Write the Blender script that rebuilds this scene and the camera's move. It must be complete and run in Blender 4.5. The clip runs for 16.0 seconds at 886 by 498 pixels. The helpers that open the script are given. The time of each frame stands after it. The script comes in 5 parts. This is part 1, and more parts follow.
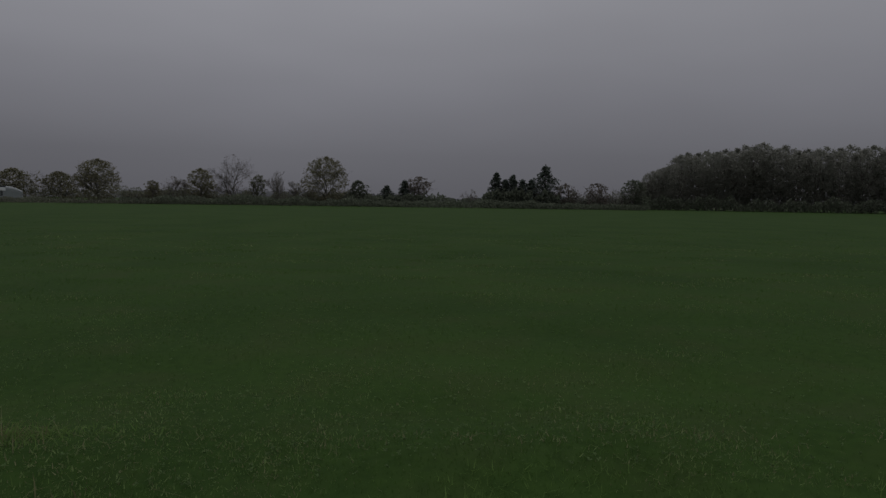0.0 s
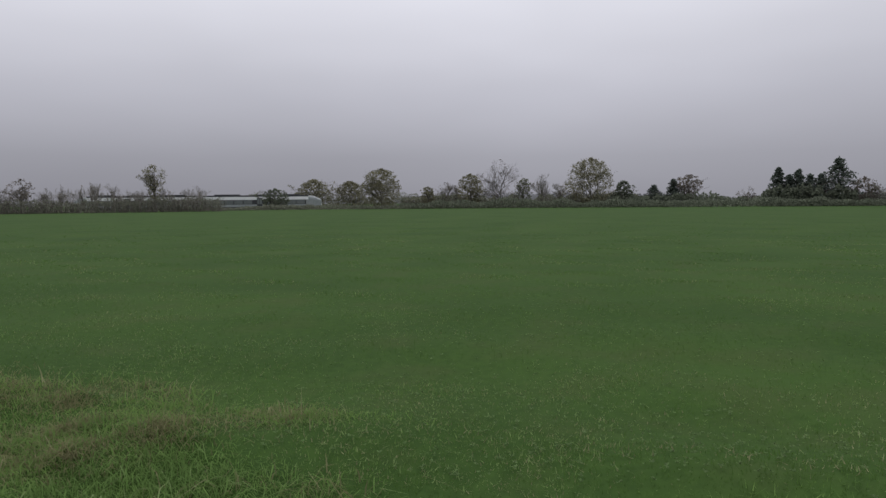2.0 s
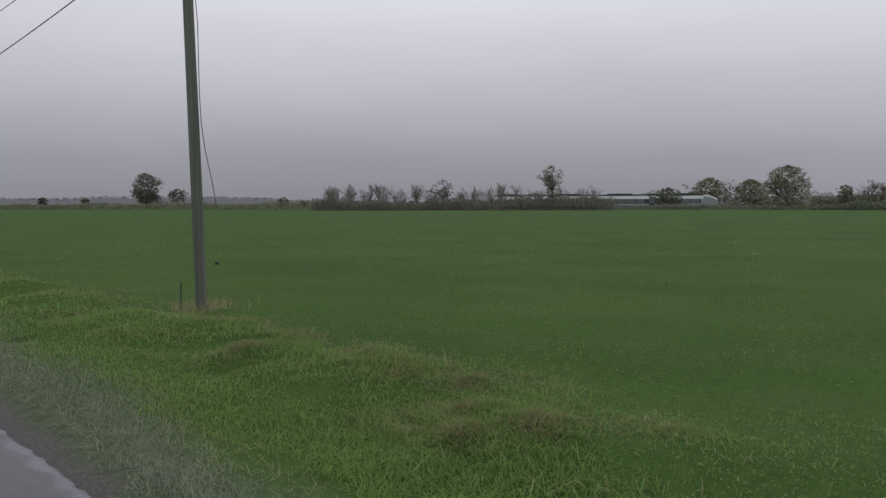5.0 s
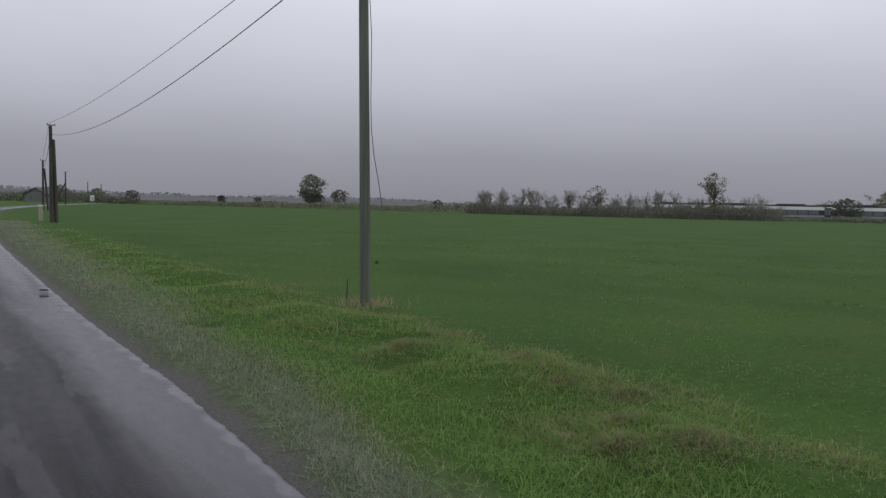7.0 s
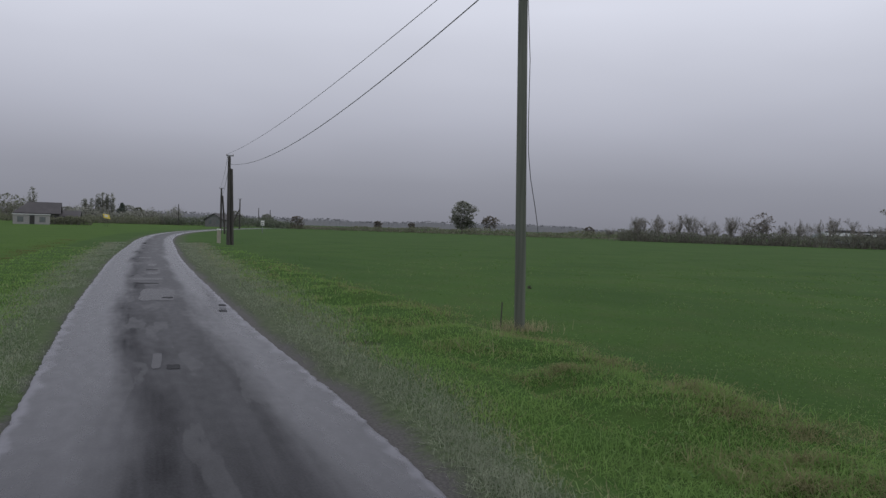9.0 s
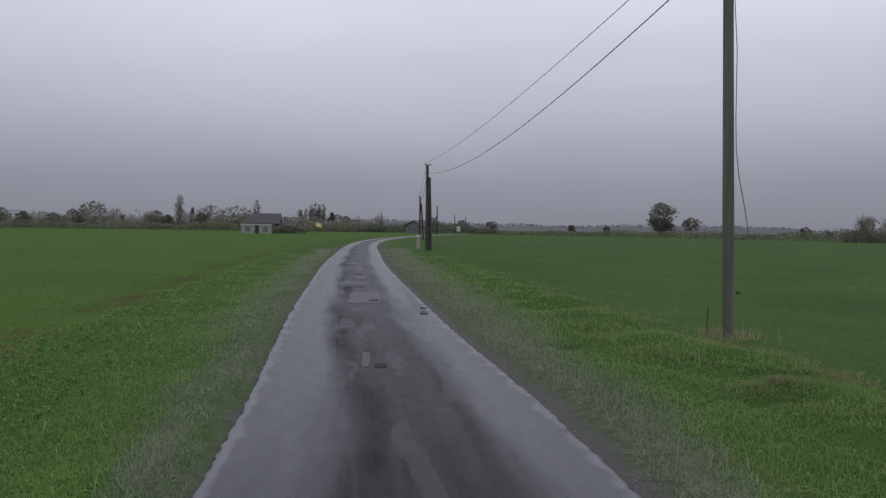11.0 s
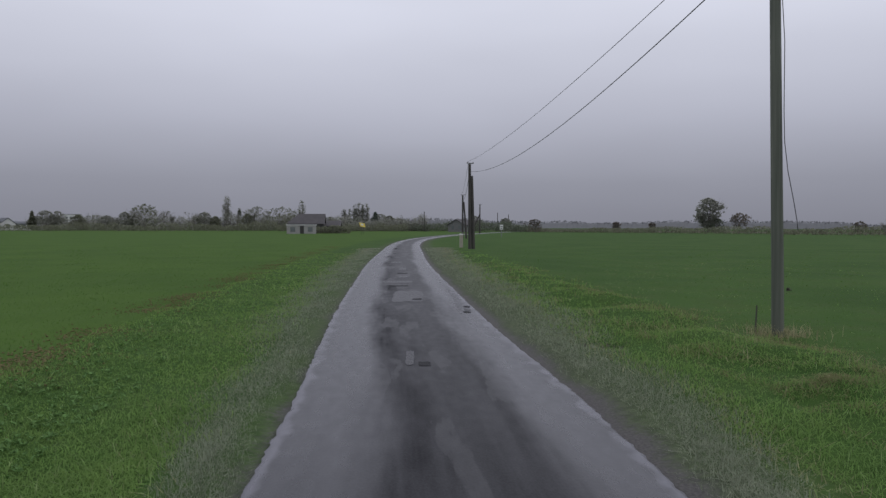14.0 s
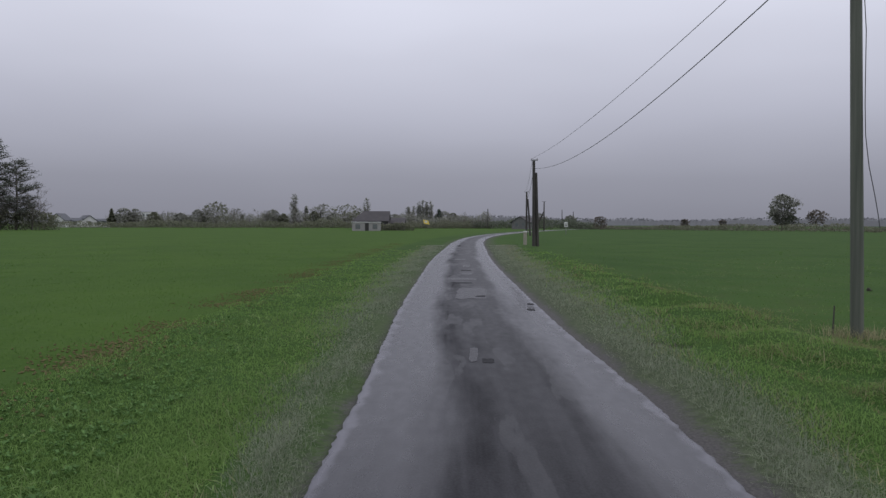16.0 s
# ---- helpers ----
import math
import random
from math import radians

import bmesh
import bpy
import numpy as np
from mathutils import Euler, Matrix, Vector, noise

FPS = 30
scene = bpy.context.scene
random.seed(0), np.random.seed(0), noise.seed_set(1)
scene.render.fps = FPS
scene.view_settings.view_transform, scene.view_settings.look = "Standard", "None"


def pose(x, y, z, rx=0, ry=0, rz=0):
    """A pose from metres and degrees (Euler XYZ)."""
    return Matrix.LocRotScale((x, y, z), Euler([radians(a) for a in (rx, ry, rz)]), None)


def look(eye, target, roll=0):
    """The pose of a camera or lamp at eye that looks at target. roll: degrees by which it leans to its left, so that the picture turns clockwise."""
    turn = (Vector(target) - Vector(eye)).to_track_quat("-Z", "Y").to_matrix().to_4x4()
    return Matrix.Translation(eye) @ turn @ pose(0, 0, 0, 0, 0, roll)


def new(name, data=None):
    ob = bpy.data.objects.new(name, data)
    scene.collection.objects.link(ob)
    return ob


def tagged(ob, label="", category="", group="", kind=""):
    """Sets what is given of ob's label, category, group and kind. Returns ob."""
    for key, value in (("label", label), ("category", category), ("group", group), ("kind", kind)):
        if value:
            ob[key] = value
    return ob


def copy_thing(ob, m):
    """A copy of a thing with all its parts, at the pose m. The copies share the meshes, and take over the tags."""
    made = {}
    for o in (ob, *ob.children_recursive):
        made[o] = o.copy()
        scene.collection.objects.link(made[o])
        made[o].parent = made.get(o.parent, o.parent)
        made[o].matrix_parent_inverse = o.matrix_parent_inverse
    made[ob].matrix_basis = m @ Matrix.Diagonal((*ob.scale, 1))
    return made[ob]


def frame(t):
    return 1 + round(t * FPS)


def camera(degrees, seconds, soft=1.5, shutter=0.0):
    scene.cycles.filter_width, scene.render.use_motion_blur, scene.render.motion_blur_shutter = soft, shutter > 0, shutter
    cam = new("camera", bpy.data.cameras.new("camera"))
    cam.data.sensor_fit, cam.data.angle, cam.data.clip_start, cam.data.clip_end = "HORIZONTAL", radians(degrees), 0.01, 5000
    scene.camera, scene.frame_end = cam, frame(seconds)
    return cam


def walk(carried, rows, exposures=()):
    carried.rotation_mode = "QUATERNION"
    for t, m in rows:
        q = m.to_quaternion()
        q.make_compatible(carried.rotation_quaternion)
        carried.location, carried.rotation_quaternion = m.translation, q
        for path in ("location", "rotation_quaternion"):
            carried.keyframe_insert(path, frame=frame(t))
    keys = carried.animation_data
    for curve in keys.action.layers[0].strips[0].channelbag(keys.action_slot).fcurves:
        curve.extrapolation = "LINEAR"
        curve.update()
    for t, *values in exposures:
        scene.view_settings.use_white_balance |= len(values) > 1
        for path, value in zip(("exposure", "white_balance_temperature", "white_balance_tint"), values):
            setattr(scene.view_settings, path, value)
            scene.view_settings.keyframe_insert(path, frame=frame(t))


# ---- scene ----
cam = camera(62.1, 16.0, soft=1.4)
walk(cam, [
    (0.0, pose(0.015, -0.003, 1.602, 86.27, -0.80, -93.58)),
    (0.5, pose(0.020, -0.003, 1.605, 86.21, -0.64, -92.60)),
    (1.0, pose(0.030, -0.004, 1.601, 86.21, -0.29, -89.65)),
    (1.5, pose(0.046, -0.004, 1.599, 86.23, 0.13, -82.69)),
    (2.0, pose(0.065, -0.004, 1.595, 86.35, 0.49, -73.26)),
    (2.5, pose(0.081, -0.005, 1.586, 86.41, 0.68, -66.75)),
    (3.0, pose(0.120, -0.018, 1.595, 86.40, 0.41, -62.59)),
    (3.5, pose(0.175, -0.038, 1.599, 86.39, 0.42, -57.97)),
    (4.0, pose(0.222, -0.052, 1.601, 86.40, 0.34, -53.31)),
    (4.5, pose(0.214, -0.036, 1.604, 86.41, 0.12, -48.71)),
    (5.0, pose(0.181, 0.001, 1.620, 86.42, 0.08, -43.46)),
    (5.2, pose(0.160, 0.001, 1.625, 86.42, 0.00, -41.80)),
    (7.3, pose(-0.005, -0.045, 1.652, 86.67, -1.42, -30.85)),
    (7.5, pose(-0.015, -0.050, 1.651, 86.70, -1.45, -30.36)),
    (8.0, pose(-0.014, -0.020, 1.617, 86.83, -1.44, -28.20)),
    (8.5, pose(-0.034, -0.001, 1.596, 87.40, -1.32, -24.29)),
    (9.0, pose(-0.054, 0.033, 1.597, 88.39, -1.71, -20.09)),
    (9.5, pose(-0.073, 0.045, 1.587, 88.56, -1.15, -15.27)),
    (10.0, pose(-0.086, 0.055, 1.589, 88.45, -0.96, -8.61)),
    (10.2, pose(-0.087, 0.054, 1.589, 88.44, -0.94, -7.40)),
    (12.5, pose(-0.096, 0.032, 1.592, 88.40, -0.63, -3.95)),
    (13.0, pose(-0.104, 0.015, 1.592, 88.36, -0.47, -3.41)),
    (13.5, pose(-0.094, 0.010, 1.602, 88.31, -0.20, -2.79)),
    (14.0, pose(-0.083, 0.009, 1.594, 88.28, -0.15, -1.78)),
    (14.5, pose(-0.082, 0.016, 1.594, 88.23, -0.09, 0.29)),
    (15.0, pose(-0.088, 0.005, 1.595, 88.18, -0.09, 1.80)),
    (15.5, pose(-0.089, -0.002, 1.595, 88.15, -0.12, 2.85)),
    (16.0, pose(-0.090, -0.009, 1.592, 88.05, -0.18, 3.16)),
], exposures=[(0.0, -1.38, 6500, 10), (0.2, -0.82, 6500, 10), (0.4, -0.32, 6500, 10), (0.5, -0.12, 6500, 10), (0.6, 0.05, 6500, 10), (0.8, 0.12, 6500, 10), (4.0, 0.08, 6500, 10), (7.5, 0.06, 6350, 10), (9.0, -0.05, 6250, 10), (10.0, -0.03, 6250, 10), (12.5, -0.07, 6200, 11), (14.5, 0.0, 6200, 11), (16.0, 0.03, 6200, 12)])

# ---- overcast sky and veiled sun ----
world = bpy.data.worlds.new("overcast")
scene.world = world
world.use_nodes = True
wn, wl = world.node_tree.nodes, world.node_tree.links
wn.clear()
w_out, w_bg = wn.new("ShaderNodeOutputWorld"), wn.new("ShaderNodeBackground")
w_tc, w_sep, w_ramp = wn.new("ShaderNodeTexCoord"), wn.new("ShaderNodeSeparateXYZ"), wn.new("ShaderNodeValToRGB")
wl.new(w_tc.outputs["Generated"], w_sep.inputs[0])
wl.new(w_sep.outputs[2], w_ramp.inputs[0])
w_ramp.color_ramp.elements[0].position, w_ramp.color_ramp.elements[0].color = 0.0, (0.25, 0.25, 0.283, 1)
w_ramp.color_ramp.elements[1].position, w_ramp.color_ramp.elements[1].color = 1.0, (0.98, 0.98, 1.04, 1)
for where, c in ((0.06, (0.305, 0.306, 0.345)), (0.14, (0.455, 0.458, 0.515)), (0.28, (0.70, 0.705, 0.775))):
    w_ramp.color_ramp.elements.new(where).color = (*c, 1)
w_map, w_noise = wn.new("ShaderNodeMapping"), wn.new("ShaderNodeTexNoise")
w_map.inputs["Scale"].default_value = (1.0, 1.0, 3.5)
w_noise.inputs["Scale"].default_value, w_noise.inputs["Detail"].default_value = 1.6, 3.0
wl.new(w_tc.outputs["Generated"], w_map.inputs[0])
wl.new(w_map.outputs[0], w_noise.inputs[0])
w_cloud = wn.new("ShaderNodeMapRange")
w_cloud.inputs[1].default_value, w_cloud.inputs[2].default_value = 0.3, 0.7
w_cloud.inputs[3].default_value, w_cloud.inputs[4].default_value = 0.93, 1.07
wl.new(w_noise.outputs[0], w_cloud.inputs[0])
w_dir, w_glow, w_both = wn.new("ShaderNodeVectorMath"), wn.new("ShaderNodeMapRange"), wn.new("ShaderNodeMath")
w_dir.operation, w_both.operation = "DOT_PRODUCT", "MULTIPLY"
w_dir.inputs[1].default_value = (0.875, 0.235, 0.423)
w_glow.interpolation_type = "SMOOTHSTEP"
w_glow.inputs[1].default_value, w_glow.inputs[2].default_value = 0.80, 1.0
w_glow.inputs[3].default_value, w_glow.inputs[4].default_value = 0.965, 1.09
wl.new(w_tc.outputs["Generated"], w_dir.inputs[0])
wl.new(w_dir.outputs["Value"], w_glow.inputs[0])
wl.new(w_cloud.outputs[0], w_both.inputs[0])
wl.new(w_glow.outputs[0], w_both.inputs[1])
w_mul = wn.new("ShaderNodeVectorMath")
w_mul.operation = "SCALE"
wl.new(w_ramp.outputs[0], w_mul.inputs[0])
wl.new(w_both.outputs[0], w_mul.inputs["Scale"])
wl.new(w_mul.outputs[0], w_bg.inputs[0])
wl.new(w_bg.outputs[0], w_out.inputs[0])
w_bg.inputs[1].default_value = 1.0

sun = new("sun", bpy.data.lights.new("sun", "SUN"))
sun.data.energy, sun.data.angle, sun.data.color = 0.5, radians(70), (1.0, 0.98, 0.95)
sun.matrix_world = look((0, 0, 50), (-34, -12, 0))


# ---- materials ----
def material(name, colour, rough=0.9, second=None, scale=3.0, fine=40.0, bump=0.0, metal=0.0, island=0.0, pick=0.0, spec=0.3, coords="Object", thin=0.0):
    """Two colours mixed by a coarse and a fine noise; island or pick add a change from piece to piece."""
    m = bpy.data.materials.new(name)
    m.use_nodes = True
    n, l = m.node_tree.nodes, m.node_tree.links
    b = n["Principled BSDF"]
    b.inputs["Roughness"].default_value, b.inputs["Metallic"].default_value = rough, metal
    b.inputs["Specular IOR Level"].default_value = spec
    second = second or tuple(c * 0.6 for c in colour)
    tc = n.new("ShaderNodeTexCoord")
    big, small, mix, ramp = n.new("ShaderNodeTexNoise"), n.new("ShaderNodeTexNoise"), n.new("ShaderNodeMix"), n.new("ShaderNodeMath")
    big.inputs["Scale"].default_value, small.inputs["Scale"].default_value = scale, fine
    big.inputs["Detail"].default_value, small.inputs["Detail"].default_value = 4, 3
    l.new(tc.outputs[coords], big.inputs[0])
    l.new(tc.outputs[coords], small.inputs[0])
    ramp.operation = "ADD"
    l.new(big.outputs[0], ramp.inputs[0])
    l.new(small.outputs[0], ramp.inputs[1])
    rng_node = n.new("ShaderNodeMapRange")
    rng_node.inputs[1].default_value, rng_node.inputs[2].default_value = 0.7, 1.3
    l.new(ramp.outputs[0], rng_node.inputs[0])
    mix.data_type = "RGBA"
    mix.inputs[6].default_value, mix.inputs[7].default_value = (*second, 1), (*colour, 1)
    l.new(rng_node.outputs[0], mix.inputs[0])
    last = mix.outputs[2]
    if island or pick:
        src = n.new("ShaderNodeNewGeometry").outputs["Random Per Island"] if island else n.new("ShaderNodeObjectInfo").outputs["Random"]
        spread = island or pick
        mr, sc = n.new("ShaderNodeMapRange"), n.new("ShaderNodeVectorMath")
        mr.inputs[3].default_value, mr.inputs[4].default_value = 1 - spread, 1 + spread
        l.new(src, mr.inputs[0])
        sc.operation = "SCALE"
        l.new(last, sc.inputs[0])
        l.new(mr.outputs[0], sc.inputs["Scale"])
        last = sc.outputs[0]
    l.new(last, b.inputs["Base Color"])
    if thin:
        tr, ms = n.new("ShaderNodeBsdfTranslucent"), n.new("ShaderNodeMixShader")
        l.new(last, tr.inputs[0])
        ms.inputs[0].default_value = thin
        l.new(b.outputs[0], ms.inputs[1])
        l.new(tr.outputs[0], ms.inputs[2])
        l.new(ms.outputs[0], n["Material Output"].inputs[0])
    if bump:
        bp = n.new("ShaderNodeBump")
        bp.inputs["Strength"].default_value, bp.inputs["Distance"].default_value = bump, 0.02
        l.new(small.outputs[0], bp.inputs["Height"])
        l.new(bp.outputs[0], b.inputs["Normal"])
    return m


M_blade = material("short_grass_blades", (0.105, 0.190, 0.045), 0.9, (0.078, 0.146, 0.036), 0.25, 1.2, island=0.22, spec=0.05, thin=0.55)
M_verge = material("verge_grass_blades", (0.215, 0.335, 0.098), 0.85, (0.155, 0.255, 0.078), 0.8, 3.0, island=0.20, spec=0.05, thin=0.55)
M_long = material("long_pale_grass", (0.29, 0.38, 0.155), 0.7, (0.20, 0.29, 0.10), 1.0, 6.0, island=0.25, spec=0.2, thin=0.4)
M_straw = material("dry_grass", (0.36, 0.335, 0.200), 0.9, (0.26, 0.25, 0.145), 1.0, 8.0, island=0.35, spec=0.05, thin=0.4)
M_tussock = material("half_dead_grass", (0.262, 0.254, 0.132), 0.9, (0.190, 0.188, 0.095), 1.0, 8.0, island=0.3, spec=0.05, thin=0.45)
M_weed = material("weed_leaves", (0.140, 0.250, 0.075), 0.7, (0.10, 0.19, 0.055), 2.0, 12.0, island=0.25, spec=0.25, thin=0.3)
M_clover = material("field_weed_leaves", (0.190, 0.270, 0.115), 0.8, (0.130, 0.205, 0.080), 1.0, 8.0, island=0.35, spec=0.2, thin=0.55)
M_soil = material("bare_soil", (0.150, 0.132, 0.062), 0.95, (0.098, 0.090, 0.044), 3.0, 25.0, 0.8, spec=0.1)
# Trodden grass, paled and greyed further to paint the veil of fogged glass.
M_worn_veil = material("worn_veiled_grass", (0.285, 0.312, 0.228), 0.8, (0.190, 0.220, 0.150), 1.2, 6.0, island=0.3, spec=0.25, thin=0.35)
M_bark = material("bark", (0.16, 0.145, 0.125), 0.95, (0.10, 0.092, 0.08), 1.5, 12.0, 0.4)
M_pale_bark = material("pale_bark", (0.27, 0.255, 0.225), 0.95, (0.18, 0.17, 0.15), 1.5, 12.0, 0.4)
M_leaf_ochre = material("autumn_leaves", (0.250, 0.238, 0.160), 0.85, (0.180, 0.174, 0.115), 0.4, 3.0, island=0.22, spec=0.05, thin=0.65)
M_leaf_olive = material("olive_leaves", (0.215, 0.220, 0.155), 0.85, (0.155, 0.165, 0.115), 0.4, 3.0, island=0.25, spec=0.05, thin=0.65)
M_leaf_brown = material("brown_leaves", (0.215, 0.185, 0.155), 0.9, (0.15, 0.135, 0.115), 0.4, 3.0, island=0.3, spec=0.05, thin=0.65)
M_leaf_green = material("dark_green_leaves", (0.170, 0.190, 0.140), 0.85, (0.125, 0.143, 0.105), 0.4, 3.0, island=0.25, spec=0.05, thin=0.65)
# Leaf colour lifted and greyed to paint in the mist over distant trees.
M_hazed_leaf = material("hazed_wood_leaves", (0.300, 0.304, 0.262), 0.9, (0.255, 0.26, 0.222), 0.3, 2.0, island=0.08, spec=0.02, thin=0.8)
M_needle = material("fir_needles", (0.125, 0.147, 0.122), 0.85, (0.09, 0.11, 0.092), 0.6, 4.0, island=0.22, spec=0.05, thin=0.4)
M_pine = material("pine_needles", (0.175, 0.190, 0.165), 0.85, (0.13, 0.143, 0.125), 0.6, 4.0, island=0.2, spec=0.05, thin=0.4)
M_brush = material("bare_brush", (0.212, 0.222, 0.170), 0.95, (0.165, 0.172, 0.132), 0.2, 2.0, island=0.22, spec=0.05, thin=0.6)
# Pale blue-grey: distance haze painted into the woodland's base colour.
M_far_haze = material("far_woodland", (0.200, 0.205, 0.212), 1.0, (0.175, 0.180, 0.187), 0.02, 0.2, island=0.05, spec=0.02, thin=0.3)
M_cable = material("black_cable", (0.065, 0.065, 0.068), 0.5, spec=0.5)
M_steel = material("galvanised_steel", (0.33, 0.34, 0.35), 0.5, (0.22, 0.22, 0.23), 4, 40, metal=0.7)
M_porcelain = material("brown_insulator", (0.10, 0.06, 0.04), 0.3)
M_render = material("pale_house_render", (0.37, 0.36, 0.35), 0.9, (0.30, 0.29, 0.28), 0.4, 5.0)
M_white_wall = material("white_house_wall", (0.66, 0.65, 0.65), 0.9, (0.54, 0.53, 0.53), 0.4, 5.0)
M_roof = material("dark_roof_tiles", (0.082, 0.076, 0.078), 0.85, (0.055, 0.052, 0.055), 0.7, 6.0, 0.3)
M_slate = material("grey_roof_slate", (0.11, 0.115, 0.125), 0.7, (0.07, 0.075, 0.085), 0.7, 6.0)
M_opening = material("dark_opening", (0.06, 0.058, 0.055), 0.7)
M_shutter = material("grey_shutter_paint", (0.20, 0.20, 0.20), 0.7)
M_train_white = material("train_white_paint", (0.80, 0.81, 0.82), 0.45, (0.68, 0.69, 0.70), 0.5, 4.0, spec=0.5)
M_train_grey = material("train_silver_paint", (0.29, 0.315, 0.315), 0.4, (0.22, 0.245, 0.25), 0.5, 4.0, spec=0.5)
M_train_dark = material("train_dark_roof", (0.05, 0.053, 0.058), 0.6, (0.03, 0.032, 0.036), 0.5, 4.0)
M_glass = material("tinted_window_glass", (0.17, 0.185, 0.185), 0.15, (0.13, 0.145, 0.145), 0.5, 2.0, spec=0.6)
M_ballast = material("track_ballast", (0.16, 0.145, 0.125), 0.95, (0.09, 0.082, 0.072), 1.0, 14.0, 0.8)
M_rail = material("rail_steel", (0.18, 0.14, 0.11), 0.5, metal=0.6)
M_sign_yellow = material("yellow_sign_paint", (0.88, 0.68, 0.14), 0.5, (0.80, 0.60, 0.12), 3, 20)
M_sign_white = material("white_sign_paint", (0.80, 0.80, 0.78), 0.5, (0.70, 0.70, 0.68), 3, 20)
M_sign_back = material("sign_dark_figure", (0.05, 0.05, 0.05), 0.5)
M_marker = material("pale_marker_plastic", (0.40, 0.37, 0.30), 0.7, (0.31, 0.29, 0.24), 3, 20)


def ground_material():
    """Grass fields with a worn, muddy strip along the lane, its grey widened to paint the windscreen veil. UV: metres
    across from the lane's middle and along it.
    """
    m = bpy.data.materials.new("field_ground")
    m.use_nodes = True
    n, l = m.node_tree.nodes, m.node_tree.links
    b = n["Principled BSDF"]
    b.inputs["Specular IOR Level"].default_value = 0.08
    uv, sep = n.new("ShaderNodeUVMap"), n.new("ShaderNodeSeparateXYZ")
    l.new(uv.outputs[0], sep.inputs[0])

    def tex(scale, detail, stretch=(1, 1, 1)):
        mp, t = n.new("ShaderNodeMapping"), n.new("ShaderNodeTexNoise")
        mp.inputs["Scale"].default_value = stretch
        l.new(uv.outputs[0], mp.inputs[0])
        l.new(mp.outputs[0], t.inputs[0])
        t.inputs["Scale"].default_value, t.inputs["Detail"].default_value = scale, detail
        return t.outputs[0]

    def maths(op, a, c):
        k = n.new("ShaderNodeMath")
        k.operation = op
        for i, v in enumerate((a, c)):
            if isinstance(v, (int, float)):
                k.inputs[i].default_value = v
            else:
                l.new(v, k.inputs[i])
        return k.outputs[0]

    def remap(v, a, c, d=0.0, e=1.0):
        k = n.new("ShaderNodeMapRange")
        k.interpolation_type = "SMOOTHSTEP"
        k.inputs[1].default_value, k.inputs[2].default_value, k.inputs[3].default_value, k.inputs[4].default_value = a, c, d, e
        l.new(v, k.inputs[0])
        return k.outputs[0]

    def blend(f, a, c):
        k = n.new("ShaderNodeMix")
        k.data_type = "RGBA"
        l.new(f, k.inputs[0])
        for i, v in ((6, a), (7, c)):
            if isinstance(v, tuple):
                k.inputs[i].default_value = (*v, 1)
            else:
                l.new(v, k.inputs[i])
        return k.outputs[2]

    coarse, middle, fine, grit = tex(0.22, 4), tex(1.1, 5), tex(9, 4), tex(45, 3)
    field = blend(remap(maths("ADD", coarse, fine), 0.75, 1.25), (0.032, 0.067, 0.0150), (0.046, 0.091, 0.0195))
    field = blend(maths("MULTIPLY", remap(maths("ADD", middle, maths("MULTIPLY", coarse, 0.5)), 0.70, 0.98), 0.40), field, (0.058, 0.076, 0.027))
    crop = blend(remap(maths("ADD", coarse, fine), 0.75, 1.25), (0.041, 0.081, 0.015), (0.056, 0.103, 0.018))
    wander = maths("ADD", maths("MULTIPLY", maths("SUBTRACT", middle, 0.5), 0.9), maths("MULTIPLY", maths("SUBTRACT", tex(22, 5), 0.5), 0.8))
    grass = blend(remap(maths("ADD", sep.outputs[0], maths("MULTIPLY", wander, 0.4)), -4.6, -4.3), crop, field)
    away = maths("ADD", maths("ABSOLUTE", sep.outputs[0], 0.0), wander)
    # Worn grass; its grey also carries the windscreen veil along the lane.
    worn = blend(remap(fine, 0.35, 0.65), (0.052, 0.066, 0.037), (0.084, 0.102, 0.060))
    mud = blend(remap(grit, 0.35, 0.65), (0.048, 0.045, 0.045), (0.085, 0.080, 0.077))
    narrow = maths("ADD", away, maths("MULTIPLY", remap(sep.outputs[0], -0.5, 0.5, 1.0, 0.0), 0.45))
    narrow = maths("ADD", narrow, remap(sep.outputs[1], 3.0, 14.0, 0.30, 0.0))
    ground_colour = blend(remap(narrow, 1.75, 2.6), worn, grass)
    muddy = remap(maths("ADD", maths("ABSOLUTE", sep.outputs[0], 0.0), maths("ADD", maths("MULTIPLY", wander, 0.5), remap(sep.outputs[0], -0.5, 0.5, 0.16, 0.0))), 1.36, 1.66, 1.0, 0.0)
    l.new(blend(muddy, ground_colour, mud), b.inputs["Base Color"])
    l.new(remap(muddy, 0.0, 1.0, 1.0, 0.62), b.inputs["Roughness"])
    bp = n.new("ShaderNodeBump")
    bp.inputs["Strength"].default_value, bp.inputs["Distance"].default_value = 0.25, 0.02
    l.new(maths("ADD", fine, maths("MULTIPLY", grit, 0.4)), bp.inputs["Height"])
    l.new(bp.outputs[0], b.inputs["Normal"])
    return m


